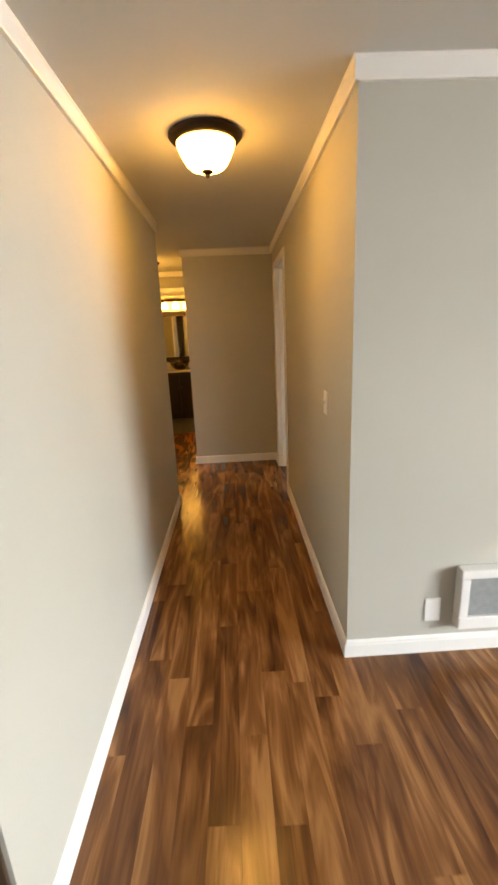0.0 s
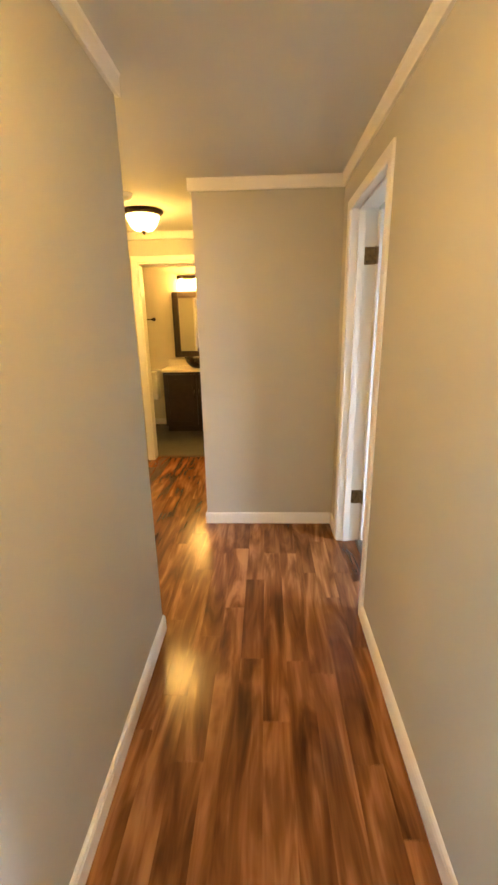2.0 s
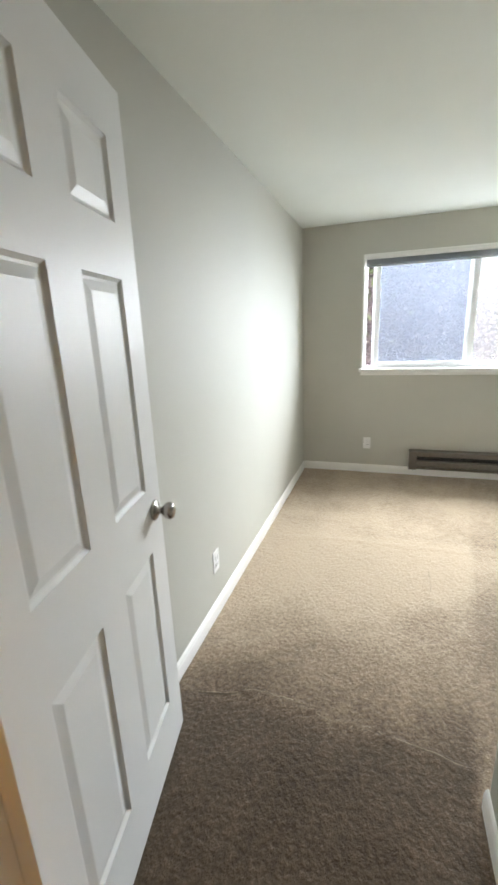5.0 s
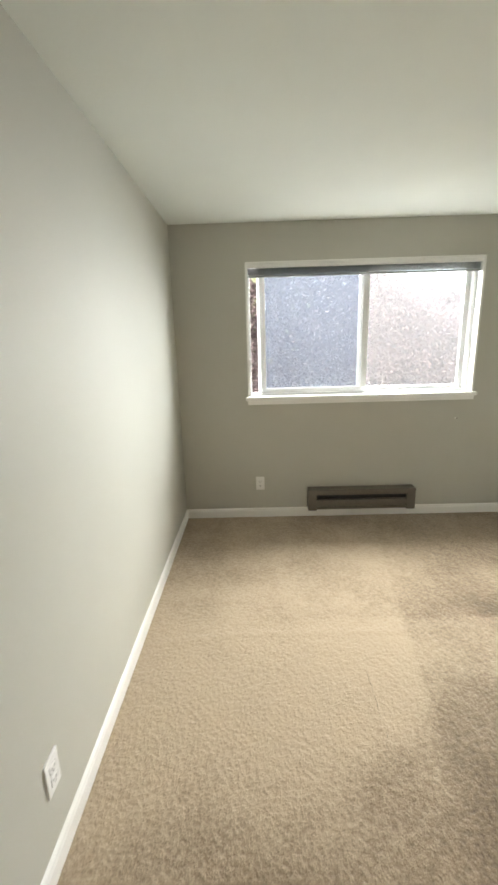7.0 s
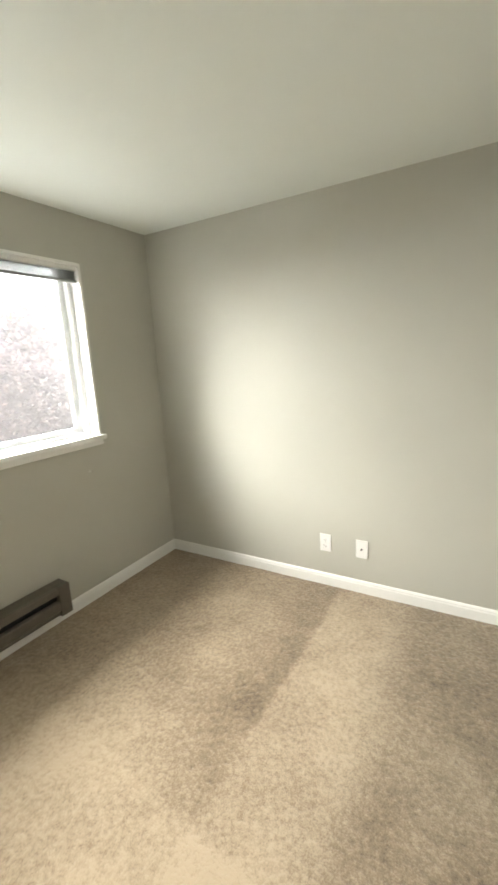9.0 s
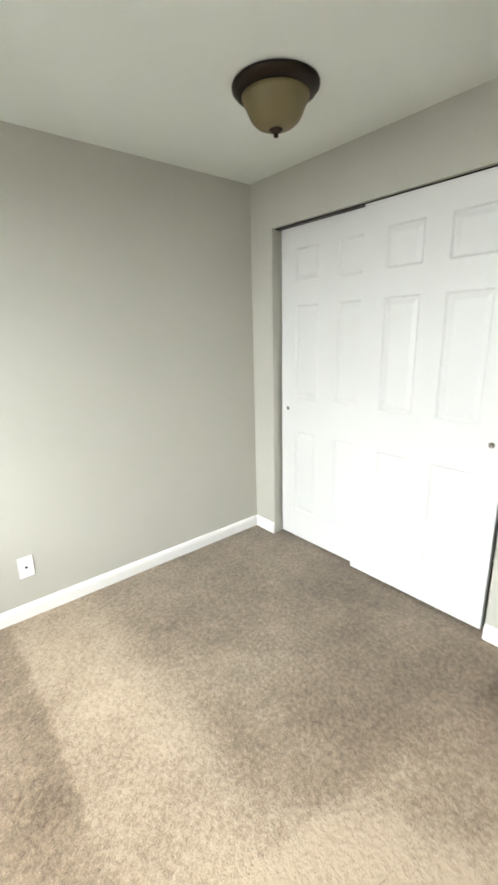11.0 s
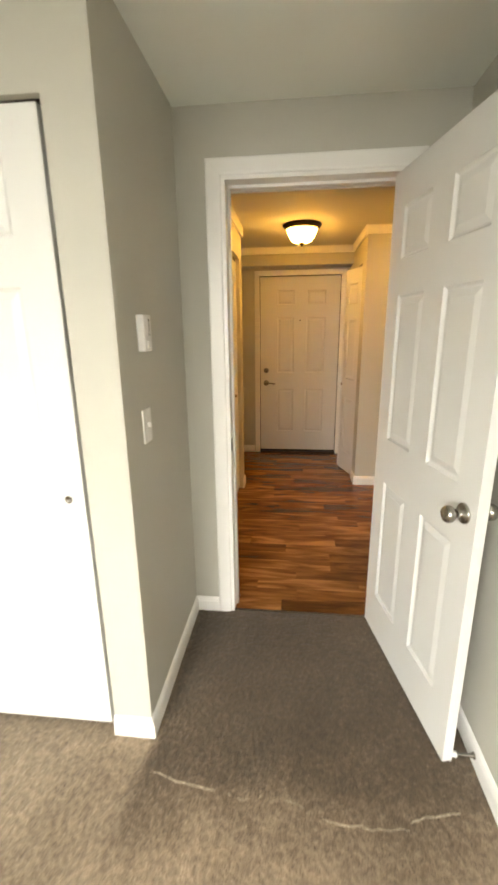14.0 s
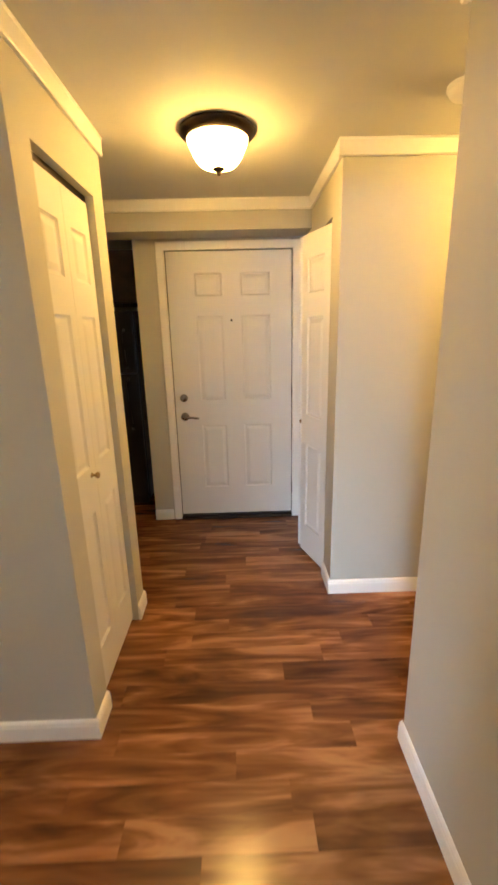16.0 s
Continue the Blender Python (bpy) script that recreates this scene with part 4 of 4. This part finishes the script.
bl = tagged(empty("window_blind"), "grey mini blind drawn up to the window head", "blind")
part("headrail", box(BE + 0.005, BE + 0.045, W0 + 0.016, W1 - 0.016, WZ1 - 0.042, WZ1 - 0.0145, 0.003), TRIM, bl, "white metal headrail")
for k in range(11):
    z = WZ1 - 0.046 - k * 0.0042
    part("slat", extrude_into(bmesh.new(), [(0.0, 0.0), (0.012, 0.0022), (0.025, 0.0), (0.025, 0.001), (0.012, 0.0034), (0, 0.001)], (BE + 0.012, W0 + 0.02, z), (0, W1 - W0 - 0.04, 0), (1, 0, 0), (0, 0, 1)), BLINDM, bl)
part("bottom_rail", box(BE + 0.010, BE + 0.040, W0 + 0.02, W1 - 0.02, WZ1 - 0.107, WZ1 - 0.0925, 0.003), BLINDM, bl)

# living room glazed balcony door, behind the walker
gd = tagged(empty("window_2"), "white framed glazed balcony door", "window", kind="structure")
for a, b in ((-2.0, -1.94), (-0.78, -0.70), (0.44, 0.5)):
    part("window_frame", box(4.89, 4.96, a, b, 0.0, 2.06, 0.004), VINYL, gd)
for a, b in ((-1.94, -0.78), (-0.70, 0.44)):
    part("sash_rail", box(4.89, 4.96, a, b, 0.0, 0.08, 0.004), VINYL, gd)
    part("sash_rail", box(4.89, 4.96, a, b, 1.99, 2.06, 0.004), VINYL, gd)
    part("pane", box(4.92, 4.926, a, b, 0.08, 1.99), GLASS, gd).visible_shadow = False

# ---- bathroom ----
vx0, vx1, vy0 = -1.25, -0.35, 7.53
va = tagged(empty("bathroom_vanity"), "dark espresso bathroom vanity with two doors", "vanity")
part("body", box(vx0, vx1, vy0 + 0.02, BATHN - 0.001, 0.09, 0.83, 0.003), ESPRESSO, va)
part("toe_kick", box(vx0 + 0.01, vx1 - 0.01, vy0 + 0.08, BATHN - 0.02, -0.001, 0.0895), ESPRESSO, va)
for k, (a, b, hx) in enumerate(((vx0 + 0.006, -0.803, -0.83), (-0.797, vx1 - 0.006, -0.77))):
    d = part("door", box(a, b, vy0 + 0.001, vy0 + 0.0195, 0.1, 0.80, 0.003), ESPRESSO, va)
    for u0, u1, w0, w1 in ((a, a + 0.06, 0.1, 0.8), (b - 0.06, b, 0.1, 0.8), (a + 0.06, b - 0.06, 0.1, 0.16), (a + 0.06, b - 0.06, 0.74, 0.8)):
        part("rail", box(u0, u1, vy0 - 0.006, vy0 + 0.0008, w0, w1, 0.002), ESPRESSO, d)
    part("pull", tube_into(bmesh.new(), [(hx, vy0 - 0.005, 0.49), (hx, vy0 - 0.03, 0.495), (hx, vy0 - 0.032, 0.55), (hx, vy0 - 0.03, 0.605), (hx, vy0 - 0.005, 0.61)], 0.005), NICKEL, d, "nickel bar pull")
ct = tagged(empty("vanity_countertop"), "cream stone vanity top with backsplash", "countertop")
part("slab", box(vx0 - 0.02, vx1 + 0.02, vy0 - 0.02, BATHN - 0.001, 0.831, 0.862, 0.004), QUARTZ, ct)
part("backsplash", box(vx0 - 0.02, vx1 + 0.02, BATHN - 0.022, BATHN - 0.001, 0.8625, 0.96, 0.003), QUARTZ, ct)
tagged(part("vessel_sink", lathe([(0.0, 0.0), (0.07, 0.0), (0.09, 0.006), (0.15, 0.07), (0.175, 0.125), (0.185, 0.14), (0.178, 0.141), (0.165, 0.125), (0.14, 0.07), (0.08, 0.018), (0, 0.012)], (-0.80, 7.76, 0.862), 48), BOWL), "dark glass vessel sink bowl on the vanity", "sink")
fa = tagged(empty("faucet", pose(-0.80, 7.975, 0.862)), "tall dark bronze vessel faucet", "faucet")
part("body", lathe([(0, 0), (0.026, 0), (0.026, 0.008), (0.017, 0.014), (0.016, 0.25), (0.012, 0.265), (0, 0.268)], n=24), BRONZE, fa)
part("spout", tube_into(bmesh.new(), [(0, 0, 0.23), (0, -0.04, 0.25), (0, -0.09, 0.248), (0, -0.12, 0.225)], 0.010), BRONZE, fa)
part("handle", tube_into(bmesh.new(), [(0, 0, 0.264), (0, 0.01, 0.28), (0, 0.0, 0.32)], 0.007), BRONZE, fa)
mi = tagged(empty("framed_mirror"), "wall mirror in a wide dark wood frame", "mirror")
mx0, mx1, mz0, mz1 = -1.165, -0.475, 0.985, 1.87
for a, b, c, d in ((mx0, mx0 + 0.085, mz0, mz1), (mx1 - 0.085, mx1, mz0, mz1), (mx0 + 0.085, mx1 - 0.085, mz0, mz0 + 0.085), (mx0 + 0.085, mx1 - 0.085, mz1 - 0.085, mz1)):
    part("frame_rail", box(a, b, BATHN - 0.030, BATHN - 0.001, c, d, 0.006), ESPRESSO, mi)
part("mirror_glass", box(mx0 + 0.08, mx1 - 0.08, BATHN - 0.014, BATHN - 0.008, mz0 + 0.08, mz1 - 0.08), MIRROR, mi, "silver mirror glass")
vl = tagged(empty("vanity_light"), "bronze three-light bar with lit glass shades", "wall light")
part("back_plate", box(-1.08, -0.54, BATHN - 0.02, BATHN - 0.001, 2.03, 2.075, 0.004), BRONZE, vl)
for x in (-1.0, -0.81, -0.62):
    part("arm", tube_into(bmesh.new(), [(x, BATHN - 0.018, 2.05), (x, BATHN - 0.07, 2.06), (x, BATHN - 0.10, 2.04), (x, BATHN - 0.10, 2.015)], 0.007), BRONZE, vl)
    part("shade", lathe([(0, 0.02), (0.025, 0.018), (0.04, 0.0), (0.056, -0.05), (0.064, -0.095), (0.06, -0.098), (0.0, -0.08)], (x, BATHN - 0.10, 2.0), 28), LITB, vl, "lit white glass shade")
tb = tagged(empty("towel_bar"), "dark bronze towel bar on the wall", "towel bar")
part("bar", tube_into(bmesh.new(), [(-2.02, BATHN - 0.06, 1.51), (-1.43, BATHN - 0.06, 1.51)], 0.008), BRONZE, tb)
for x in (-2.02, -1.44):
    part("post", lathe([(0, 0), (0.025, 0), (0.025, 0.006), (0.012, 0.012), (0.011, 0.05), (0.017, 0.056), (0.017, 0.07), (0, 0.072)], (x, BATHN - 0.001, 1.51), 24, TF), BRONZE, tb)

# toilet beside the vanity
to = tagged(empty("toilet"), "white ceramic toilet with the lid down", "toilet")
tx = -1.63
part("tank", box(tx - 0.215, tx + 0.215, 7.84, BATHN - 0.003, 0.40, 0.775, 0.025), CERAMIC, to)
part("tank_lid", box(tx - 0.225, tx + 0.225, 7.83, BATHN - 0.002, 0.776, 0.81, 0.012), CERAMIC, to)


def oval(rx, ry_front, ry_back, cy, z, n=36):
    pts = []
    for k in range(n):
        a = 2 * math.pi * k / n
        s = math.sin(a)
        pts.append((tx + rx * math.cos(a), cy + (ry_back if s > 0 else ry_front) * s, z))
    return pts


def loft(rings):
    bm = bmesh.new()
    vs = [[bm.verts.new(p) for p in r] for r in rings]
    n = len(vs[0])
    for a, b in zip(vs, vs[1:]):
        for k in range(n):
            bm.faces.new((a[k], a[(k + 1) % n], b[(k + 1) % n], b[k])).smooth = True
    bm.faces.new(vs[0][::-1])
    bm.faces.new(vs[-1])
    bmesh.ops.recalc_face_normals(bm, faces=bm.faces)
    return bm


part("bowl", loft([oval(0.11, 0.19, 0.22, 7.62, -0.001), oval(0.10, 0.17, 0.22, 7.62, 0.12), oval(0.13, 0.2, 0.23, 7.6, 0.24), oval(0.18, 0.26, 0.24, 7.59, 0.35), oval(0.185, 0.27, 0.24, 7.59, 0.395)]), CERAMIC, to)
part("seat", loft([oval(0.187, 0.275, 0.2, 7.59, 0.396), oval(0.187, 0.275, 0.2, 7.59, 0.412)]), PLATE, to)
part("lid", loft([oval(0.185, 0.272, 0.2, 7.59, 0.413), oval(0.182, 0.268, 0.198, 7.59, 0.427), oval(0.165, 0.25, 0.18, 7.59, 0.432)]), PLATE, to)
part("flush_lever", tube_into(bmesh.new(), [(tx - 0.15, 7.838, 0.72), (tx - 0.15, 7.82, 0.72), (tx - 0.09, 7.818, 0.715)], 0.006), NICKEL, to)

# ---- kitchen corner glimpsed past the closet ----
rf = tagged(empty("refrigerator", pose(-2.66, 2.72, 0)), "black refrigerator in the dim kitchen", "refrigerator")
part("body", box(-0.70, -0.04, 0, 0.74, 0.03, 1.68, 0.01), FRIDGE, rf)
part("freezer_door", box(-0.036, 0.02, 0.004, 0.736, 1.18, 1.675, 0.012), FRIDGE, rf)
part("fridge_door", box(-0.036, 0.02, 0.004, 0.736, 0.08, 1.17, 0.012), FRIDGE, rf)
part("handle", tube_into(bmesh.new(), [(0.02, 0.66, 1.22), (0.06, 0.66, 1.25), (0.06, 0.66, 1.5), (0.02, 0.66, 1.53)], 0.011), FRIDGE, rf)
part("handle", tube_into(bmesh.new(), [(0.02, 0.66, 0.7), (0.06, 0.66, 0.73), (0.06, 0.66, 1.1), (0.02, 0.66, 1.13)], 0.011), FRIDGE, rf)
part("base_grille", box(-0.03, 0.0, 0.01, 0.73, 0.0, 0.075), BLACKP, rf)
uc = tagged(empty("upper_cabinet", pose(-2.72, 2.72, 1.74)), "dark wooden cabinet above the refrigerator", "cabinet")
part("body", box(-0.6, 0.0, 0, 0.84, 0, 0.4, 0.003), CABINET, uc)
for a, b in ((0.005, 0.415), (0.425, 0.835)):
    part("door", box(0.001, 0.02, a, b, 0.01, 0.39, 0.003), CABINET, uc)
wc = tagged(empty("end_cabinet", pose(-0.50, YS, 0)), "brown wooden cabinet against the wall's end", "cabinet")
part("body", box(-0.58, 0.098, -0.012, -0.001, 0.1, 0.9, 0.003), CABINET, wc)
part("toe_kick", box(-0.58, 0.09, -0.0105, -0.0012, 0.0, 0.0995), CABINET, wc)

# ---- outside ----
EARTH = plain("damp_lawn_earth", (0.085, 0.08, 0.05), 0.9, 0.0, 3, 0.4)
BARK = plain("tree_bark", (0.10, 0.075, 0.055), 0.9, 0.0, 20, 0.4)


def leaf_material(name, a, b):
    def build(nt, bs):
        r = nt.nodes.new("ShaderNodeNewGeometry")
        nt.links.new(ramp(nt, r.outputs["Random Per Island"], [(0.0, a), (1.0, b)]), bs.inputs["Base Color"])
        bs.inputs["Roughness"].default_value = 0.6
        tr = nt.nodes.new("ShaderNodeBsdfTranslucent")
        tr.inputs[0].default_value = (*b, 1)
        mx = nt.nodes.new("ShaderNodeMixShader")
        mx.inputs[0].default_value = 0.5
        nt.links.new(bs.outputs[0], mx.inputs[1])
        nt.links.new(tr.outputs[0], mx.inputs[2])
        nt.links.new(mx.outputs[0], nt.nodes["Material Output"].inputs[0])

    return material(name, build)


LEAFG = leaf_material("green_leaves", (0.06, 0.085, 0.04), (0.12, 0.14, 0.075))
LEAFR = leaf_material("russet_leaves", (0.080, 0.062, 0.068), (0.115, 0.092, 0.096))
tagged(part("ground", box(5.0, 900, -600, 600, -0.6, -0.35), EARTH), "dull earth and lawn outside", "ground", kind="structure")


def tree(x, y, h, crown_r, leaves, mat, label, seed):
    rng = random.Random(seed)
    ob = tagged(empty("tree", pose(x, y, -0.36)), label, "tree")
    bm = bmesh.new()
    ends = []

    def limb(p, d, length, r, depth):
        pts, q = [p], p
        for k in range(4):
            d = (d + Vector((rng.uniform(-1, 1), rng.uniform(-1, 1), rng.uniform(-0.2, 0.6))) * 0.16).normalized()
            q = q + d * length / 4
            pts.append(q)
        rings = []
        for i, c in enumerate(pts):
            rr = r * (1 - 0.5 * i / 4)
            m = d.to_track_quat("Z", "Y").to_matrix()
            rings.append([bm.verts.new(c + m @ Vector((rr * math.cos(a), rr * math.sin(a), 0))) for a in (k * math.pi / 3 for k in range(6))])
        for a, b in zip(rings, rings[1:]):
            for k in range(6):
                bm.faces.new((a[k], a[(k + 1) % 6], b[(k + 1) % 6], b[k]))
        if depth:
            for k in range(4 if depth == 3 else 3):
                a = rng.uniform(0, 2 * math.pi)
                limb(pts[rng.choice((2, 3, 4))], (d * 0.5 + Vector((math.cos(a), math.sin(a), rng.uniform(0.1, 0.8)))).normalized(), length * 0.62, r * 0.5, depth - 1)
        else:
            ends.append(q)

    limb(Vector((0, 0, 0)), Vector((0, 0, 1)), h * 0.42, h * 0.028, 3)
    part("trunk", bm, BARK, ob)
    verts, faces = [], []
    for k in range(leaves):
        e = rng.choice(ends)
        c = e + Vector((rng.gauss(0, 1), rng.gauss(0, 1), rng.gauss(0, 1))) * crown_r * 0.22
        if c.z < 0.1:
            continue
        m = Euler((rng.uniform(0, 6.3), rng.uniform(0, 6.3), rng.uniform(0, 6.3))).to_matrix()
        s = rng.uniform(0.055, 0.105)
        n = len(verts)
        for p in ((-0.5, 0, 0), (0, 0.45, 0.08), (0.9, 0, 0), (0, -0.45, 0.08)):
            verts.append(c + m @ Vector(p) * s)
        faces.append((n, n + 1, n + 2, n + 3))
    me = bpy.data.meshes.new("crown")
    me.from_pydata(verts, [], faces)
    me.materials.append(mat)
    cr = new("crown", me)
    cr.parent = ob
    return ob


tree(8.6, 6.0, 6.0, 2.6, 16000, LEAFG, "leafy green tree close outside the window", 1)
tree(9.6, 4.4, 5.2, 2.3, 14000, LEAFR, "russet-leaved tree outside the window", 2)
tree(11.0, 2.4, 3.6, 1.9, 12000, LEAFR, "low russet tree behind the window", 3)
tree(10.5, 0.4, 3.2, 1.7, 10000, LEAFR, "low russet tree behind the window", 4)
tree(13.5, -2.2, 4.0, 2.2, 10000, LEAFG, "green tree farther off", 5)
tree(14.0, 7.6, 7.0, 3.0, 14000, LEAFG, "tall green tree farther off", 6)
tree(9.3, 8.0, 5.6, 2.4, 12000, LEAFR, "russet-leaved tree outside the window", 7)
tree(15.5, 4.6, 4.2, 2.5, 10000, LEAFG, "green tree farther off", 8)
hd = tagged(empty("hedge", pose(0, 0, -0.36)), "tall dense russet hedge outside the window", "hedge")
rng = random.Random(9)
verts, faces = [], []
for k in range(190000):
    y = rng.uniform(-4.5, 7.5)
    rise = max(0.0, min(1.0, (y + 0.2) / 3.2))
    top = 1.75 + 1.75 * rise * rise * (3 - 2 * rise) + 0.30 * noise.noise((y * 0.9, 3.0, 0)) + 0.16 * noise.noise((y * 3.5, 1.0, 0))
    c = Vector((8.7 + rng.uniform(-0.45, 0.45) + 0.25 * math.sin(y), y, top * rng.random() ** 0.7))
    m = Euler((rng.uniform(0, 6.3), rng.uniform(0, 6.3), rng.uniform(0, 6.3))).to_matrix()
    s = rng.uniform(0.024, 0.049)
    n = len(verts)
    for p in ((-0.5, 0, 0), (0, 0.45, 0.08), (0.9, 0, 0), (0, -0.45, 0.08)):
        verts.append(c + m @ Vector(p) * s)
    faces.append((n, n + 1, n + 2, n + 3))
me = bpy.data.meshes.new("leaves")
me.from_pydata(verts, [], faces)
me.materials.append(LEAFR)
new("leaves", me).parent = hd

# ---- worn carpet seams and a door stop ----


def seam(points, width):
    """A frayed raised seam along the carpet."""
    rng = random.Random(len(points))
    pts = []
    for a, b in zip(points, points[1:]):
        n = max(2, round((Vector(b) - Vector(a)).length / 0.03))
        pts += [Vector(a).lerp(Vector(b), k / n) for k in range(n)]
    pts.append(Vector(points[-1]))
    bm = bmesh.new()
    rings = []
    for i, p in enumerate(pts):
        d = (pts[min(i + 1, len(pts) - 1)] - pts[max(i - 1, 0)]).normalized()
        s = Vector((-d.y, d.x))
        w = width * rng.uniform(0.35, 1.0) * (0.3 if i in (0, len(pts) - 1) else 1)
        q = p + s * rng.uniform(-0.004, 0.004)
        rings.append([bm.verts.new((*(q + s * u * w), z)) for u, z in ((-1, 0.003), (-0.4, 0.0088), (0.4, 0.0083), (1, 0.003))])
    for a, b in zip(rings, rings[1:]):
        for k in range(3):
            bm.faces.new((a[k], a[k + 1], b[k + 1], b[k])).smooth = True
    structure("carpet_seam", bm, FRAY, "thin raised crease in the beige carpet", "carpet seam")


seam([(1.625, 3.733), (1.652, 3.855), (1.664, 3.968), (1.687, 4.053), (1.664, 4.141), (1.683, 4.228), (1.719, 4.325), (1.727, 4.453), (1.721, 4.566)], 0.006)
seam([(1.700, 4.575), (1.686, 4.60), (1.655, 4.736)], 0.005)
seam([(2.407, 3.762), (2.589, 3.757), (2.755, 3.754), (2.845, 3.757)], 0.004)
ds = tagged(empty("spring_door_stop", pose(1.50, BN - 0.013, 0.05)), "small spring door stop on the baseboard", "door stop")
part("spring", lathe([(0, -0.001), (0.011, 0), (0.011, 0.004), (0.007, 0.006), (0.006, 0.06), (0, 0.06)], n=16, turn=TF), NICKEL, ds)
part("rubber_tip", lathe([(0, 0.06), (0.009, 0.06), (0.009, 0.072), (0.006, 0.076), (0, 0.076)], n=16, turn=TF), PLATE, ds)

# ---- floor planks ----
fl = tagged(empty("floor_planks"), "glossy red-brown acacia laminate plank floor", "floor", kind="structure")
PW = 0.1045
plank_meshes = {}


def plank_mesh(length):
    key = round(length, 3)
    if key not in plank_meshes:
        me = bpy.data.meshes.new("plank")
        w, l, z, e = PW / 2, key / 2, 0.0, 0.0006
        vs = [(-w, -l, -0.012), (w, -l, -0.012), (w, l, -0.012), (-w, l, -0.012), (-w, -l, z - e), (w, -l, z - e), (w, l, z - e), (-w, l, z - e), (-w + e, -l + e, z), (w - e, -l + e, z), (w - e, l - e, z), (-w + e, l - e, z)]
        fs = [(0, 1, 5, 4), (1, 2, 6, 5), (2, 3, 7, 6), (3, 0, 4, 7), (4, 5, 9, 8), (5, 6, 10, 9), (6, 7, 11, 10), (7, 4, 8, 11), (8, 9, 10, 11)]
        me.from_pydata(vs, [], fs)
        me.materials.append(WOOD)
        plank_meshes[key] = me
    return plank_meshes[key]


rng = random.Random(21)
far_v, far_f = [], []
x = 0.735 - PW / 2
rows_x = []
while x > -3.7:
    rows_x.append((x, -3.2, 3.6 if x < FX - 0.1 else EY + 0.02 if x > CW + 0.06 else BY0 + 0.1))
    x -= PW
x = 0.735 + PW / 2
while x < 4.85:
    rows_x.append((x, -3.2, LY + 0.05))
    x += PW
for x, ya, yb in rows_x:
    y = ya - rng.uniform(0, 0.9)
    while y < yb:
        length = rng.choice((0.6, 0.75, 0.9, 0.9, 1.2))
        a, b = max(y, ya), min(y + length, yb)
        y += length
        if b - a < 0.05:
            continue
        near = (-0.5 < x < 0.74 and b > 0.2) or (-2.4 < x < -0.4 and b > 3.6 and not (x < -1.35 and a > 4.85)) or (0.7 < x < 1.7 and b > 0.5)
        if near:
            ob = new("plank", plank_mesh(b - a))
            ob.parent = fl
            ob.location = (x, (a + b) / 2, 0)
        else:
            n = len(far_v)
            me = plank_mesh(b - a)
            far_v += [(v.co.x + x, v.co.y + (a + b) / 2, v.co.z) for v in me.vertices]
            far_f += [tuple(n + i for i in p.vertices) for p in me.polygons]
me = bpy.data.meshes.new("far_planks")
me.from_pydata(far_v, [], far_f)
me.materials.append(WOODS)
fp = new("far_planks", me)
fp.parent = fl
fp["kind"] = "stuff"
